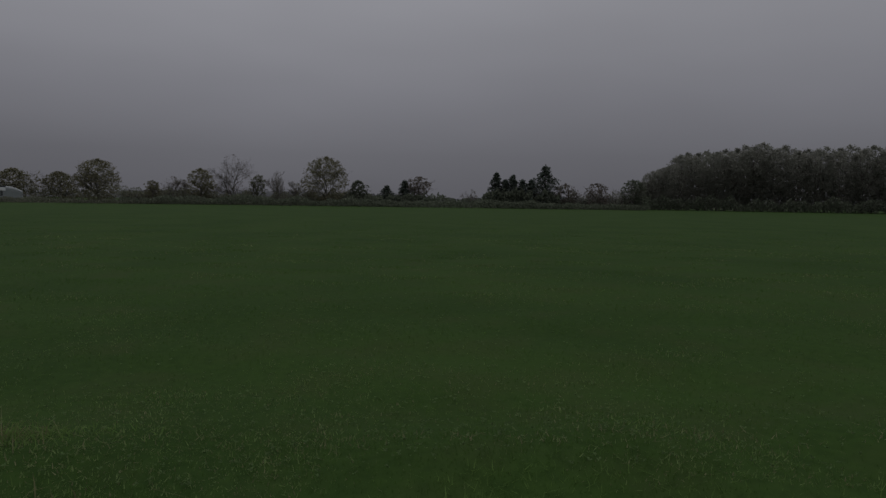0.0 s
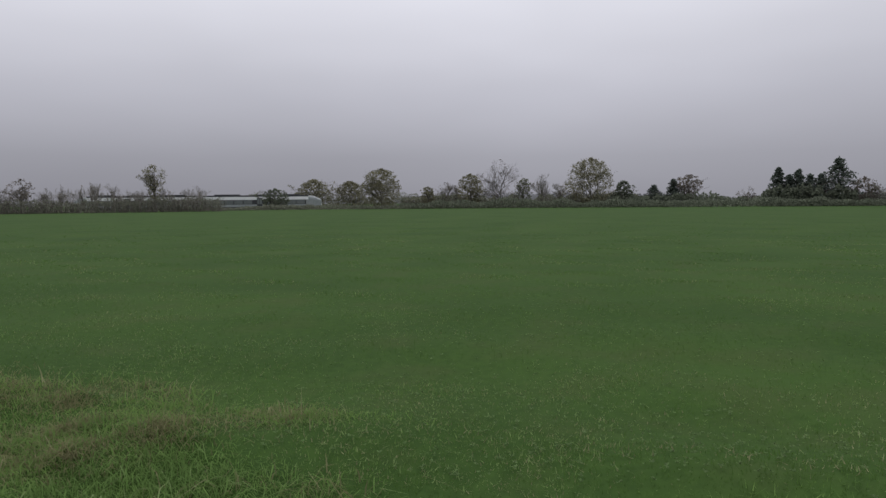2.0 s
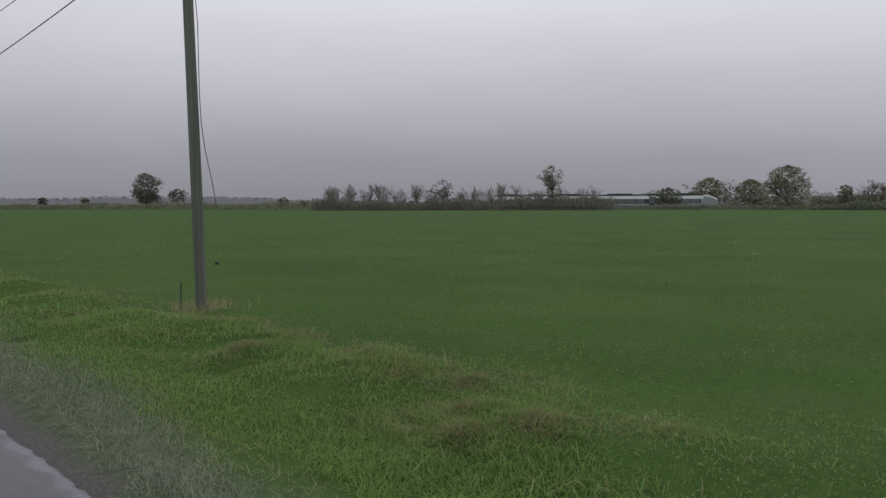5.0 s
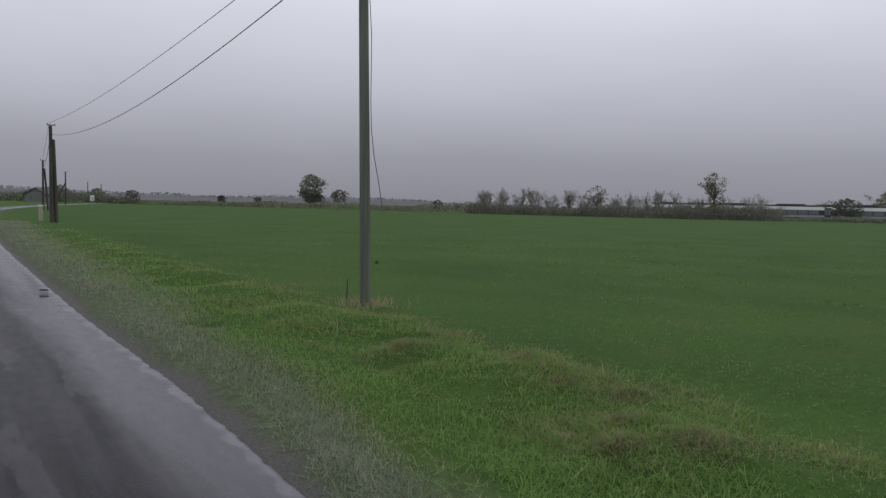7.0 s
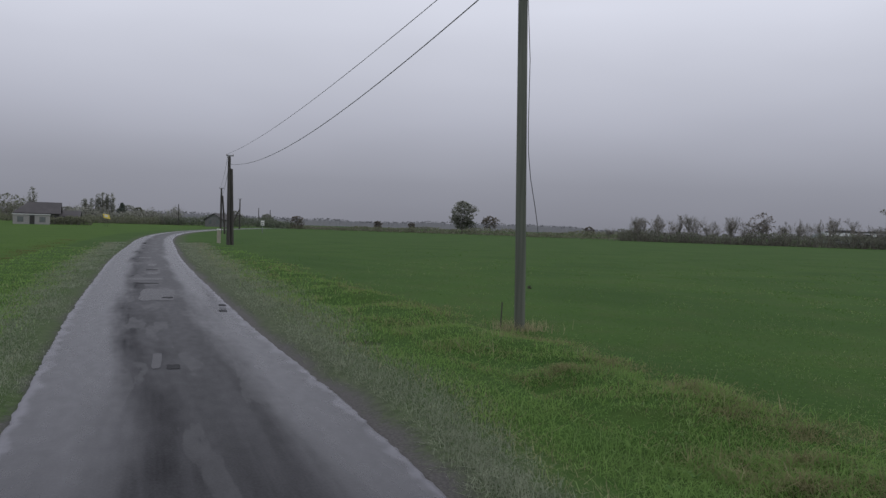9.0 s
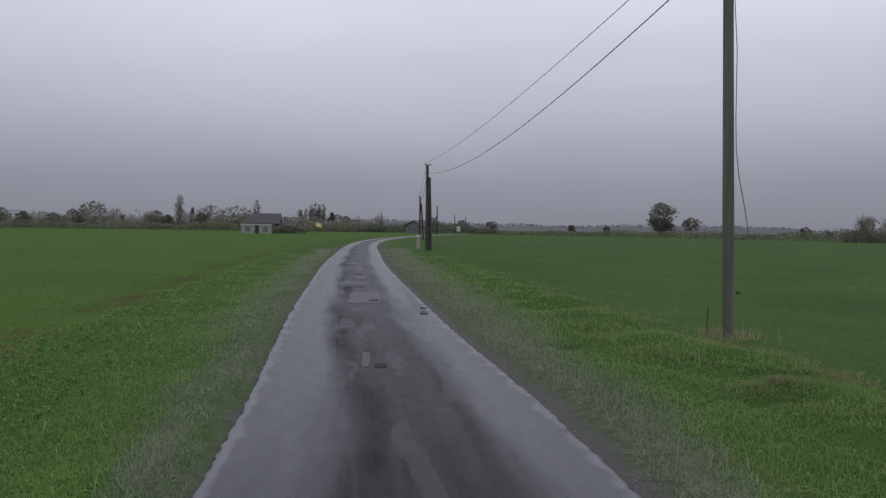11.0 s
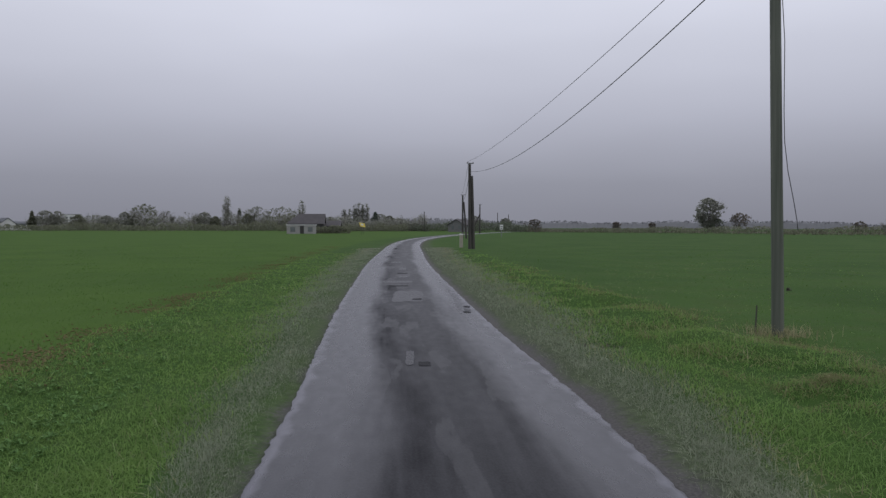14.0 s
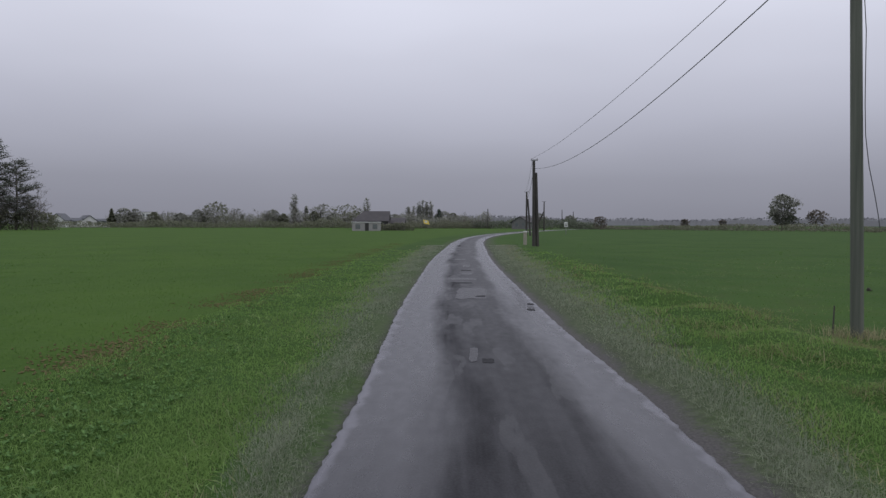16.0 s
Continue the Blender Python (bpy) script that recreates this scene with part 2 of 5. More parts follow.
def pole_material(name, light, dark):
    """Weathered pole wood: long grain up the shaft, broad stains, fine checks."""
    m = bpy.data.materials.new(name)
    m.use_nodes = True
    n, l = m.node_tree.nodes, m.node_tree.links
    b = n["Principled BSDF"]
    b.inputs["Roughness"].default_value, b.inputs["Specular IOR Level"].default_value = 0.6, 0.35
    tc = n.new("ShaderNodeTexCoord")
    out = []
    for stretch, scale in (((30, 30, 0.9), 1.0), ((6, 6, 0.5), 1.0)):
        mp, t = n.new("ShaderNodeMapping"), n.new("ShaderNodeTexNoise")
        mp.inputs["Scale"].default_value = stretch
        t.inputs["Scale"].default_value, t.inputs["Detail"].default_value = scale, 4
        l.new(tc.outputs["Object"], mp.inputs[0])
        l.new(mp.outputs[0], t.inputs[0])
        out.append(t.outputs[0])
    add, mr, mix = n.new("ShaderNodeMath"), n.new("ShaderNodeMapRange"), n.new("ShaderNodeMix")
    l.new(out[0], add.inputs[0])
    l.new(out[1], add.inputs[1])
    mr.inputs[1].default_value, mr.inputs[2].default_value = 0.75, 1.25
    l.new(add.outputs[0], mr.inputs[0])
    mix.data_type = "RGBA"
    mix.inputs[6].default_value, mix.inputs[7].default_value = (*dark, 1), (*light, 1)
    l.new(mr.outputs[0], mix.inputs[0])
    l.new(mix.outputs[2], b.inputs["Base Color"])
    bp = n.new("ShaderNodeBump")
    bp.inputs["Strength"].default_value, bp.inputs["Distance"].default_value = 0.4, 0.006
    l.new(out[0], bp.inputs["Height"])
    l.new(bp.outputs[0], b.inputs["Normal"])
    return m


M_ground = ground_material()
M_pole = pole_material("weathered_pole_wood", (0.145, 0.155, 0.125), (0.082, 0.090, 0.072))
M_dark_pole = pole_material("dark_pole_wood", (0.075, 0.068, 0.060), (0.040, 0.037, 0.034))


def road_material():
    """Wet worn asphalt: smooth wheel tracks, a rougher crown, gravelly edges paled for their wet reflection. UV: metres
    across and along.
    """
    m = bpy.data.materials.new("wet_asphalt")
    m.use_nodes = True
    n, l = m.node_tree.nodes, m.node_tree.links
    b = n["Principled BSDF"]
    uv, sep = n.new("ShaderNodeUVMap"), n.new("ShaderNodeSeparateXYZ")
    l.new(uv.outputs[0], sep.inputs[0])
    def tex(scale, detail, stretch=(1, 1, 1)):
        mp, t = n.new("ShaderNodeMapping"), n.new("ShaderNodeTexNoise")
        mp.inputs["Scale"].default_value = stretch
        l.new(uv.outputs[0], mp.inputs[0])
        l.new(mp.outputs[0], t.inputs[0])
        t.inputs["Scale"].default_value, t.inputs["Detail"].default_value = scale, detail
        return t.outputs[0]

    def maths(op, a, c, d=None):
        k = n.new("ShaderNodeMath")
        k.operation = op
        for i, v in enumerate((a, c, d)):
            if v is None:
                continue
            if isinstance(v, (int, float)):
                k.inputs[i].default_value = v
            else:
                l.new(v, k.inputs[i])
        return k.outputs[0]

    def remap(v, a, c, d, e):
        k = n.new("ShaderNodeMapRange")
        k.interpolation_type = "SMOOTHSTEP"
        k.inputs[1].default_value, k.inputs[2].default_value, k.inputs[3].default_value, k.inputs[4].default_value = a, c, d, e
        l.new(v, k.inputs[0])
        return k.outputs[0]

    wobble = maths("ADD", maths("MULTIPLY", maths("SUBTRACT", tex(0.35, 3, (1, 0.35, 1)), 0.5), 0.32), maths("MULTIPLY", maths("SUBTRACT", tex(2.6, 5, (1, 0.10, 1)), 0.5), 0.62))
    across = maths("ADD", sep.outputs[0], wobble)
    crown = remap(maths("ABSOLUTE", maths("ADD", across, -0.08), 0), 0.42, 0.86, 1.0, 0.0)
    edge = remap(maths("ADD", maths("ABSOLUTE", sep.outputs[0], 0), maths("MULTIPLY", maths("SUBTRACT", tex(4.0, 6, (1, 0.5, 1)), 0.5), 0.42)), 1.19, 1.29, 0.0, 1.0)
    patchy = tex(1.3, 5, (1, 0.35, 1))
    fine = tex(60, 3, (1, 0.5, 1))
    grit = tex(9, 4, (1, 0.35, 1))
    streak = remap(tex(5.5, 5, (1, 0.045, 1)), 0.38, 0.62, 0.0, 1.0)
    worn = remap(tex(1.5, 6, (1.3, 0.22, 1)), 0.535, 0.56, 0.0, 1.0)
    wet = maths("ADD", maths("MULTIPLY", remap(patchy, 0.35, 0.65, 0.0, 1.0), 0.5), maths("MULTIPLY", streak, 0.5))
    rough = maths("ADD", maths("MULTIPLY_ADD", crown, 0.18, 0.24), maths("MULTIPLY", wet, 0.08))
    rough = maths("ADD", rough, maths("MULTIPLY", maths("SUBTRACT", grit, 0.5), 0.16))
    l.new(rough, b.inputs["Roughness"])
    l.new(maths("ADD", maths("MULTIPLY_ADD", crown, -0.185, 0.26), maths("MULTIPLY_ADD", wet, 0.12, maths("ADD", maths("MULTIPLY", maths("MULTIPLY", worn, crown), 0.10), remap(sep.outputs[0], -0.7, 0.2, -0.11, 0.0)))), b.inputs["Specular IOR Level"])
    shade = maths("ADD", maths("MULTIPLY_ADD", wet, 0.012, 0.025), maths("MULTIPLY", maths("SUBTRACT", fine, 0.5), 0.03))
    # The edge term also paints the edges' wet gleam into the colour.
    shade = maths("ADD", maths("SUBTRACT", shade, maths("MULTIPLY", crown, 0.012)), maths("MULTIPLY", edge, 0.07))
    col = n.new("ShaderNodeCombineXYZ")
    l.new(shade, col.inputs[0])
    l.new(maths("MULTIPLY", shade, 0.98), col.inputs[1])
    # Blue raised to put a hazy tint into the asphalt colour.
    l.new(maths("MULTIPLY", shade, 1.14), col.inputs[2])
    l.new(col.outputs[0], b.inputs["Base Color"])
    bp = n.new("ShaderNodeBump")
    bp.inputs["Strength"].default_value, bp.inputs["Distance"].default_value = 0.10, 0.006
    l.new(maths("ADD", fine, grit), bp.inputs["Height"])
    l.new(bp.outputs[0], b.inputs["Normal"])
    return m


M_road = road_material()


# ---- mesh helpers ----
def polar(az, dist, z=0.0):
    """A place by its bearing from the road's direction (degrees, to the right) and its distance."""
    return Vector((dist * math.sin(radians(az)), dist * math.cos(radians(az)), z))


def part(name, bm, mat, parent=None, label=""):
    me = bpy.data.meshes.new(name)
    bm.to_mesh(me)
    bm.free()
    me.materials.append(mat)
    ob = new(name, me)
    if parent:
        ob.parent = parent
    if label:
        ob["label"] = label
    return ob


def raw(name, verts, faces, mat, parent=None, smooth=False):
    me = bpy.data.meshes.new(name)
    me.from_pydata(verts, [], faces)
    me.materials.append(mat)
    if smooth:
        me.polygons.foreach_set("use_smooth", [True] * len(me.polygons))
    ob = new(name, me)
    if parent:
        ob.parent = parent
    return ob


def quads_mesh(name, v, mat, parent=None, tri=False):
    """v: an array (n, 4, 3) of quads or (n, 3, 3) of triangles, all loose."""
    k = 3 if tri else 4
    v = np.asarray(v, dtype=np.float32).reshape(-1, 3)
    cnt = len(v) // k
    me = bpy.data.meshes.new(name)
    me.vertices.add(len(v))
    me.vertices.foreach_set("co", v.ravel())
    me.loops.add(len(v))
    me.loops.foreach_set("vertex_index", np.arange(len(v), dtype=np.int32))
    me.polygons.add(cnt)
    me.polygons.foreach_set("loop_start", np.arange(0, len(v), k, dtype=np.int32))
    me.update(calc_edges=True)
    me.materials.append(mat)
    ob = new(name, me)
    if parent:
        ob.parent = parent
    return ob


def box(bm, lo, hi, bevel=0.0):
    r = bmesh.ops.create_cube(bm, size=1.0)
    lo, hi = Vector(lo), Vector(hi)
    for v in r["verts"]:
        v.co = Vector([(lo[i] + hi[i]) / 2 + v.co[i] * (hi[i] - lo[i]) for i in range(3)])
    if bevel:
        edges = {e for v in r["verts"] for e in v.link_edges}
        bmesh.ops.bevel(bm, geom=list(edges), offset=bevel, segments=2, affect="EDGES", profile=0.5)


def tubes(name, lines, radii, mat, parent=None, sides=4):
    """Tapered tubes: lines (n, k, 3) and radii (n, k), joined into one mesh."""
    lines, radii = np.asarray(lines, float), np.asarray(radii, float)
    n, k, _ = lines.shape
    d = np.gradient(lines, axis=1)
    d /= np.linalg.norm(d, axis=2, keepdims=True) + 1e-9
    ref = np.where(np.abs(d[..., 2:3]) > 0.9, np.array([1.0, 0, 0]), np.array([0, 0, 1.0]))
    s1 = np.cross(d, ref)
    s1 /= np.linalg.norm(s1, axis=2, keepdims=True) + 1e-9
    s2 = np.cross(d, s1)
    a = np.arange(sides) * 2 * np.pi / sides
    v = lines[:, :, None] + radii[:, :, None, None] * (np.cos(a)[:, None] * s1[:, :, None] + np.sin(a)[:, None] * s2[:, :, None])
    idx = np.arange(n * k * sides).reshape(n, k, sides)
    f = np.stack([idx[:, :-1], np.roll(idx[:, :-1], -1, axis=2), np.roll(idx[:, 1:], -1, axis=2), idx[:, 1:]], axis=-1).reshape(-1, 4)
    v = v.reshape(-1, 3).astype(np.float32)
    me = bpy.data.meshes.new(name)
    me.vertices.add(len(v))
    me.vertices.foreach_set("co", v.ravel())
    me.loops.add(f.size)
    me.loops.foreach_set("vertex_index", f.ravel().astype(np.int32))
    me.polygons.add(len(f))
    me.polygons.foreach_set("loop_start", np.arange(0, f.size, 4, dtype=np.int32))
    me.update(calc_edges=True)
    me.polygons.foreach_set("use_smooth", [True] * len(f))
    me.materials.append(mat)
    ob = new(name, me)
    if parent:
        ob.parent = parent
    return ob


def cards(rng, centres, size, flat=0.0):
    """Small leaf-clump quads of uneven outline, turned at random, round the given centres."""
    n = len(centres)
    a = rng.normal(size=(n, 3))
    a[:, 2] *= 1 - flat
    a /= np.linalg.norm(a, axis=1, keepdims=True) + 1e-9
    b = np.cross(a, rng.normal(size=(n, 3)))
    b /= np.linalg.norm(b, axis=1, keepdims=True) + 1e-9
    s = size * rng.uniform(0.5, 1.3, (n, 1))
    c = np.asarray(centres)
    return np.stack([c - a * s * 0.5, c + b * s * rng.uniform(0.2, 0.5, (n, 1)), c + a * s * 0.5, c - b * s * rng.uniform(0.2, 0.5, (n, 1))], axis=1)


# ---- the lie of the land ----
ROAD_Y = (-60, -20, 0, 6, 12, 22, 32, 45, 65, 85, 110, 145, 200, 340)
ROAD_X = (1.6, 0.75, 0.28, 0.12, -0.24, -0.68, -1.04, -1.24, -1.42, -0.85, 1.30, 6.9, 19, 62)


def road_centre(y):
    """The lane drifts to the left, then bends to the right past the second pole."""
    y = np.clip(np.asarray(y, float), -60, 339)
    kx, ky = np.array(ROAD_X, float), np.array(ROAD_Y, float)
    m = np.gradient(kx, ky)
    i = np.clip(np.searchsorted(ky, y, side="right") - 1, 0, len(ky) - 2)
    h = ky[i + 1] - ky[i]
    t = (y - ky[i]) / h
    return (2 * t ** 3 - 3 * t ** 2 + 1) * kx[i] + (t ** 3 - 2 * t ** 2 + t) * h * m[i] + (3 * t ** 2 - 2 * t ** 3) * kx[i + 1] + (t ** 3 - t ** 2) * h * m[i + 1]


def road_half(y):
    return 1.33 + 0.0 * np.asarray(y, float)


# mounds of matted grass and the hollows between them on the bank: place, height, spread
MOUNDS = ((3.45, 3.30, 0.11, 0.24), (3.88, 2.98, 0.09, 0.30), (3.95, 3.80, 0.07, 0.30), (3.50, 3.88, -0.08, 0.22), (3.22, 4.28, -0.08, 0.28), (4.50, 5.60, 0.11, 0.50), (4.65, 4.30, 0.09, 0.36), (3.42, 6.25, -0.13, 0.30), (3.75, 6.75, 0.05, 0.35), (2.42, 9.72, -0.12, 0.30), (5.25, 9.95, 0.09, 0.40), (4.30, 7.60, 0.10, 0.45), (3.90, 8.10, -0.10, 0.30), (3.70, 5.20, 0.10, 0.30), (4.15, 12.6, 0.12, 0.50), (3.60, 15.0, 0.10, 0.55))


def relief(x, y):
    """Ground height: level fields, a hummocky verge bank beside the lane, a shallow drain on the other side."""
    x, y = np.asarray(x, float), np.asarray(y, float)
    u = x - road_centre(np.clip(y, -30, 120))
    near = np.exp(-np.maximum(0, np.hypot(x, y) - 40) / 25)
    wave = 0.5 * np.sin(1.9 * y + 0.8 * x) + 0.3 * np.sin(3.7 * y - 1.3 * x + 1) + 0.3 * np.sin(0.7 * y + 2)
    bank = np.exp(-((u - 4.0) / 0.8) ** 2) * (0.11 + 0.10 * wave) + np.exp(-((u - 2.6) / 0.9) ** 2) * 0.04
    lbank = -np.exp(-((u + 3.1) / 0.9) ** 2) * 0.05 + np.exp(-((u + 4.3) / 0.5) ** 2) * (0.04 + 0.03 * wave)
    lumps = 0.012 * (np.sin(2.3 * x + 1.1 * y) + np.sin(1.7 * y - 2.9 * x + 2))
    rough = 0.65 + 0.5 * np.sin(9 * x + 4 * y) * np.sin(7 * y - 3 * x + 1)
    heaps = rough * sum(k * np.exp(-((x - mx) ** 2 + (y - my) ** 2) / r ** 2) for mx, my, k, r in MOUNDS)
    h = (bank + lbank + lumps) * near + heaps
    bed = np.clip((np.abs(u) - 1.37) / 0.30, 0, 1)
    return h * bed - 0.05 * (1 - bed)


def ground():
    """One sheet to the horizon: close-meshed beside the lane, wider with distance."""
    def ruler(lo, hi, step, growth):
        inner = np.arange(lo, hi + step / 2, step)
        k = int(math.log(3200 * (growth - 1) / step) / math.log(growth))
        out = np.cumsum(step * growth ** np.arange(1, k + 1))
        return np.concatenate([lo - out[::-1], inner, hi + out])
    sx, sy = ruler(-6.0, 7.0, 0.11, 1.13), ruler(-4.0, 22.0, 0.18, 1.11)
    gx, gy = np.meshgrid(sx, sy, indexing="ij")
    gz = relief(gx, gy)
    idx = np.arange(gx.size).reshape(gx.shape)
    f = np.stack([idx[:-1, :-1], idx[1:, :-1], idx[1:, 1:], idx[:-1, 1:]], axis=-1).reshape(-1, 4)
    ob = raw("ground", np.stack([gx, gy, gz], -1).reshape(-1, 3).tolist(), f.tolist(), M_ground, smooth=True)
    layer = ob.data.uv_layers.new(name="UVMap")
    flat = np.stack([gx - road_centre(gy), gy], -1).reshape(-1, 2).astype(np.float32)
    layer.data.foreach_set("uv", flat[f.ravel()].ravel())
    tagged(ob, "flat green grass fields with a worn muddy roadside strip greyed by a painted veil", "field", kind="structure")


def road():
    y = np.concatenate([np.arange(-40, -6, 0.4), np.arange(-6, 24, 0.08), np.arange(24, 60, 0.2), np.arange(60, 330, 2.0)])
    cols = (-1, -0.97, -0.66, -0.33, 0, 0.33, 0.66, 0.97, 1)
    c = road_centre(y)
    rng = np.random.default_rng(5)
    def ragged():
        r = rng.normal(size=len(y))
        slow, slower = np.convolve(rng.normal(size=len(y)), np.ones(11) / 11, "same"), np.convolve(rng.normal(size=len(y)), np.ones(41) / 41, "same")
        return 0.008 * np.clip(r, -1.6, 1.6) + 0.022 * slow + 0.04 * slower
    le, re = ragged(), ragged()
    tangent = np.gradient(c, y)
    verts, uvs = [], []
    for i in range(len(y)):
        for k in cols:
            w = road_half(y[i]) * k + (le[i] if k < -0.9 else re[i] if k > 0.9 else 0)
            verts.append((c[i] + w / math.sqrt(1 + tangent[i] ** 2), y[i] - w * tangent[i] / math.sqrt(1 + tangent[i] ** 2), 0.012 + 0.03 * (1 - k * k) - (0.018 if abs(k) == 1 else 0)))
            uvs.append((w, y[i]))
    faces = [(i * 9 + j, i * 9 + j + 1, (i + 1) * 9 + j + 1, (i + 1) * 9 + j) for i in range(len(y) - 1) for j in range(8)]
    ob = raw("road", verts, faces, M_road, smooth=True)
    layer = ob.data.uv_layers.new(name="UVMap")
    for lp in ob.data.loops:
        layer.data[lp.index].uv = uvs[lp.vertex_index]
    tagged(ob, "narrow wet worn asphalt country lane with ragged edges", "road", kind="structure")


ground()
road()


# ---- trees ----
def bezier(p0, p1, p2, k):
    t = np.linspace(0, 1, k)[None, :, None]
    return (1 - t) ** 2 * p0[:, None] + 2 * t * (1 - t) * p1[:, None] + t ** 2 * p2[:, None]


def crown_points(rng, n, shape, base, top, half, fill=0.35):
    """Places in a crown of the given outline, thinned towards the middle, with lobes."""
    out = []
    lobes = rng.normal(size=(7, 3))
    lobes /= np.linalg.norm(lobes, axis=1, keepdims=True)
    while len(out) < n:
        z = rng.random()
        a = rng.random() * 2 * math.pi
        if shape == "round":
            r = math.sqrt(max(0, 1 - (2 * z - 0.95) ** 2)) ** 0.8
        elif shape == "cone":
            r = (1 - z) ** 0.75 * min(1, 0.45 + z * 3)
        elif shape == "column":
            r = math.sin(math.pi * min(1, 0.08 + 0.9 * z)) ** 0.5
        elif shape == "vase":
            r = (0.25 + 0.75 * min(1, z * 1.5)) * math.sqrt(max(0, 1 - max(0, (z - 0.6) / 0.4) ** 2))
        else:
            r = math.sqrt(max(0, 1 - z ** 2)) * 0.9
        d = np.array([math.cos(a), math.sin(a), 2 * z - 1])
        bump = 0.78 + 0.26 * float(np.max(lobes @ d))
        q = r * bump * (fill + (1 - fill) * rng.random() ** 0.5)
        out.append((q * half * math.cos(a), q * half * math.sin(a), base + (top - base) * z))
    return np.array(out)


def branching(rng, spread, rise, n_tips):
    """A tree's skeleton by forking: lists of (start, end, level), from the trunk out to the twigs."""
    start, way, size = np.zeros((1, 3)), np.array([[0.0, 0, 1.0]]), np.array([1.0])
    out = []
    forks = (5, 3, 3, 2.4, 2.2, 2.0, 1.8)
    for level in range(8):
        end = start + way * size[:, None]
        out.append((start, end, level))
        if level == 7 or len(start) * 1.6 >= n_tips:
            break
        k = np.maximum(1, rng.poisson(forks[level] - 1, len(start)) + 1) if level else np.array([9])
        idx = np.repeat(np.arange(len(start)), k)
        n = len(idx)
        t = rng.uniform(0.45 if level else 0.12, 1.0, n)
        t[np.searchsorted(idx, np.arange(len(start)))] = 1.0
        a = rng.random(n) * 2 * np.pi + np.arange(n) * 2.4
        ref = np.where(np.abs(way[idx][:, 2:3]) > 0.9, np.array([1.0, 0, 0]), np.array([0, 0, 1.0]))
        s1 = np.cross(way[idx], ref)
        s1 /= np.linalg.norm(s1, axis=1, keepdims=True)
        s2 = np.cross(way[idx], s1)
        turn = np.abs(rng.normal(spread, spread * 0.35, n))
        new_way = way[idx] * np.cos(turn)[:, None] + (s1 * np.cos(a)[:, None] + s2 * np.sin(a)[:, None]) * np.sin(turn)[:, None]
        new_way[:, 2] += rise
        new_way /= np.linalg.norm(new_way, axis=1, keepdims=True)
        start = start[idx] + (end - start)[idx] * t[:, None]
        size = size[idx] * rng.uniform(0.58, 0.80, n) * (0.75 if level == 0 else 1.0)
        way = new_way
    return out


FORM = {"round": (0.50, 0.15, 0.0), "dome": (0.62, 0.06, 0.0), "vase": (0.30, 0.22, 0.0), "cone": (0.60, 0.02, 1.0), "column": (0.26, 0.30, 0.7)}


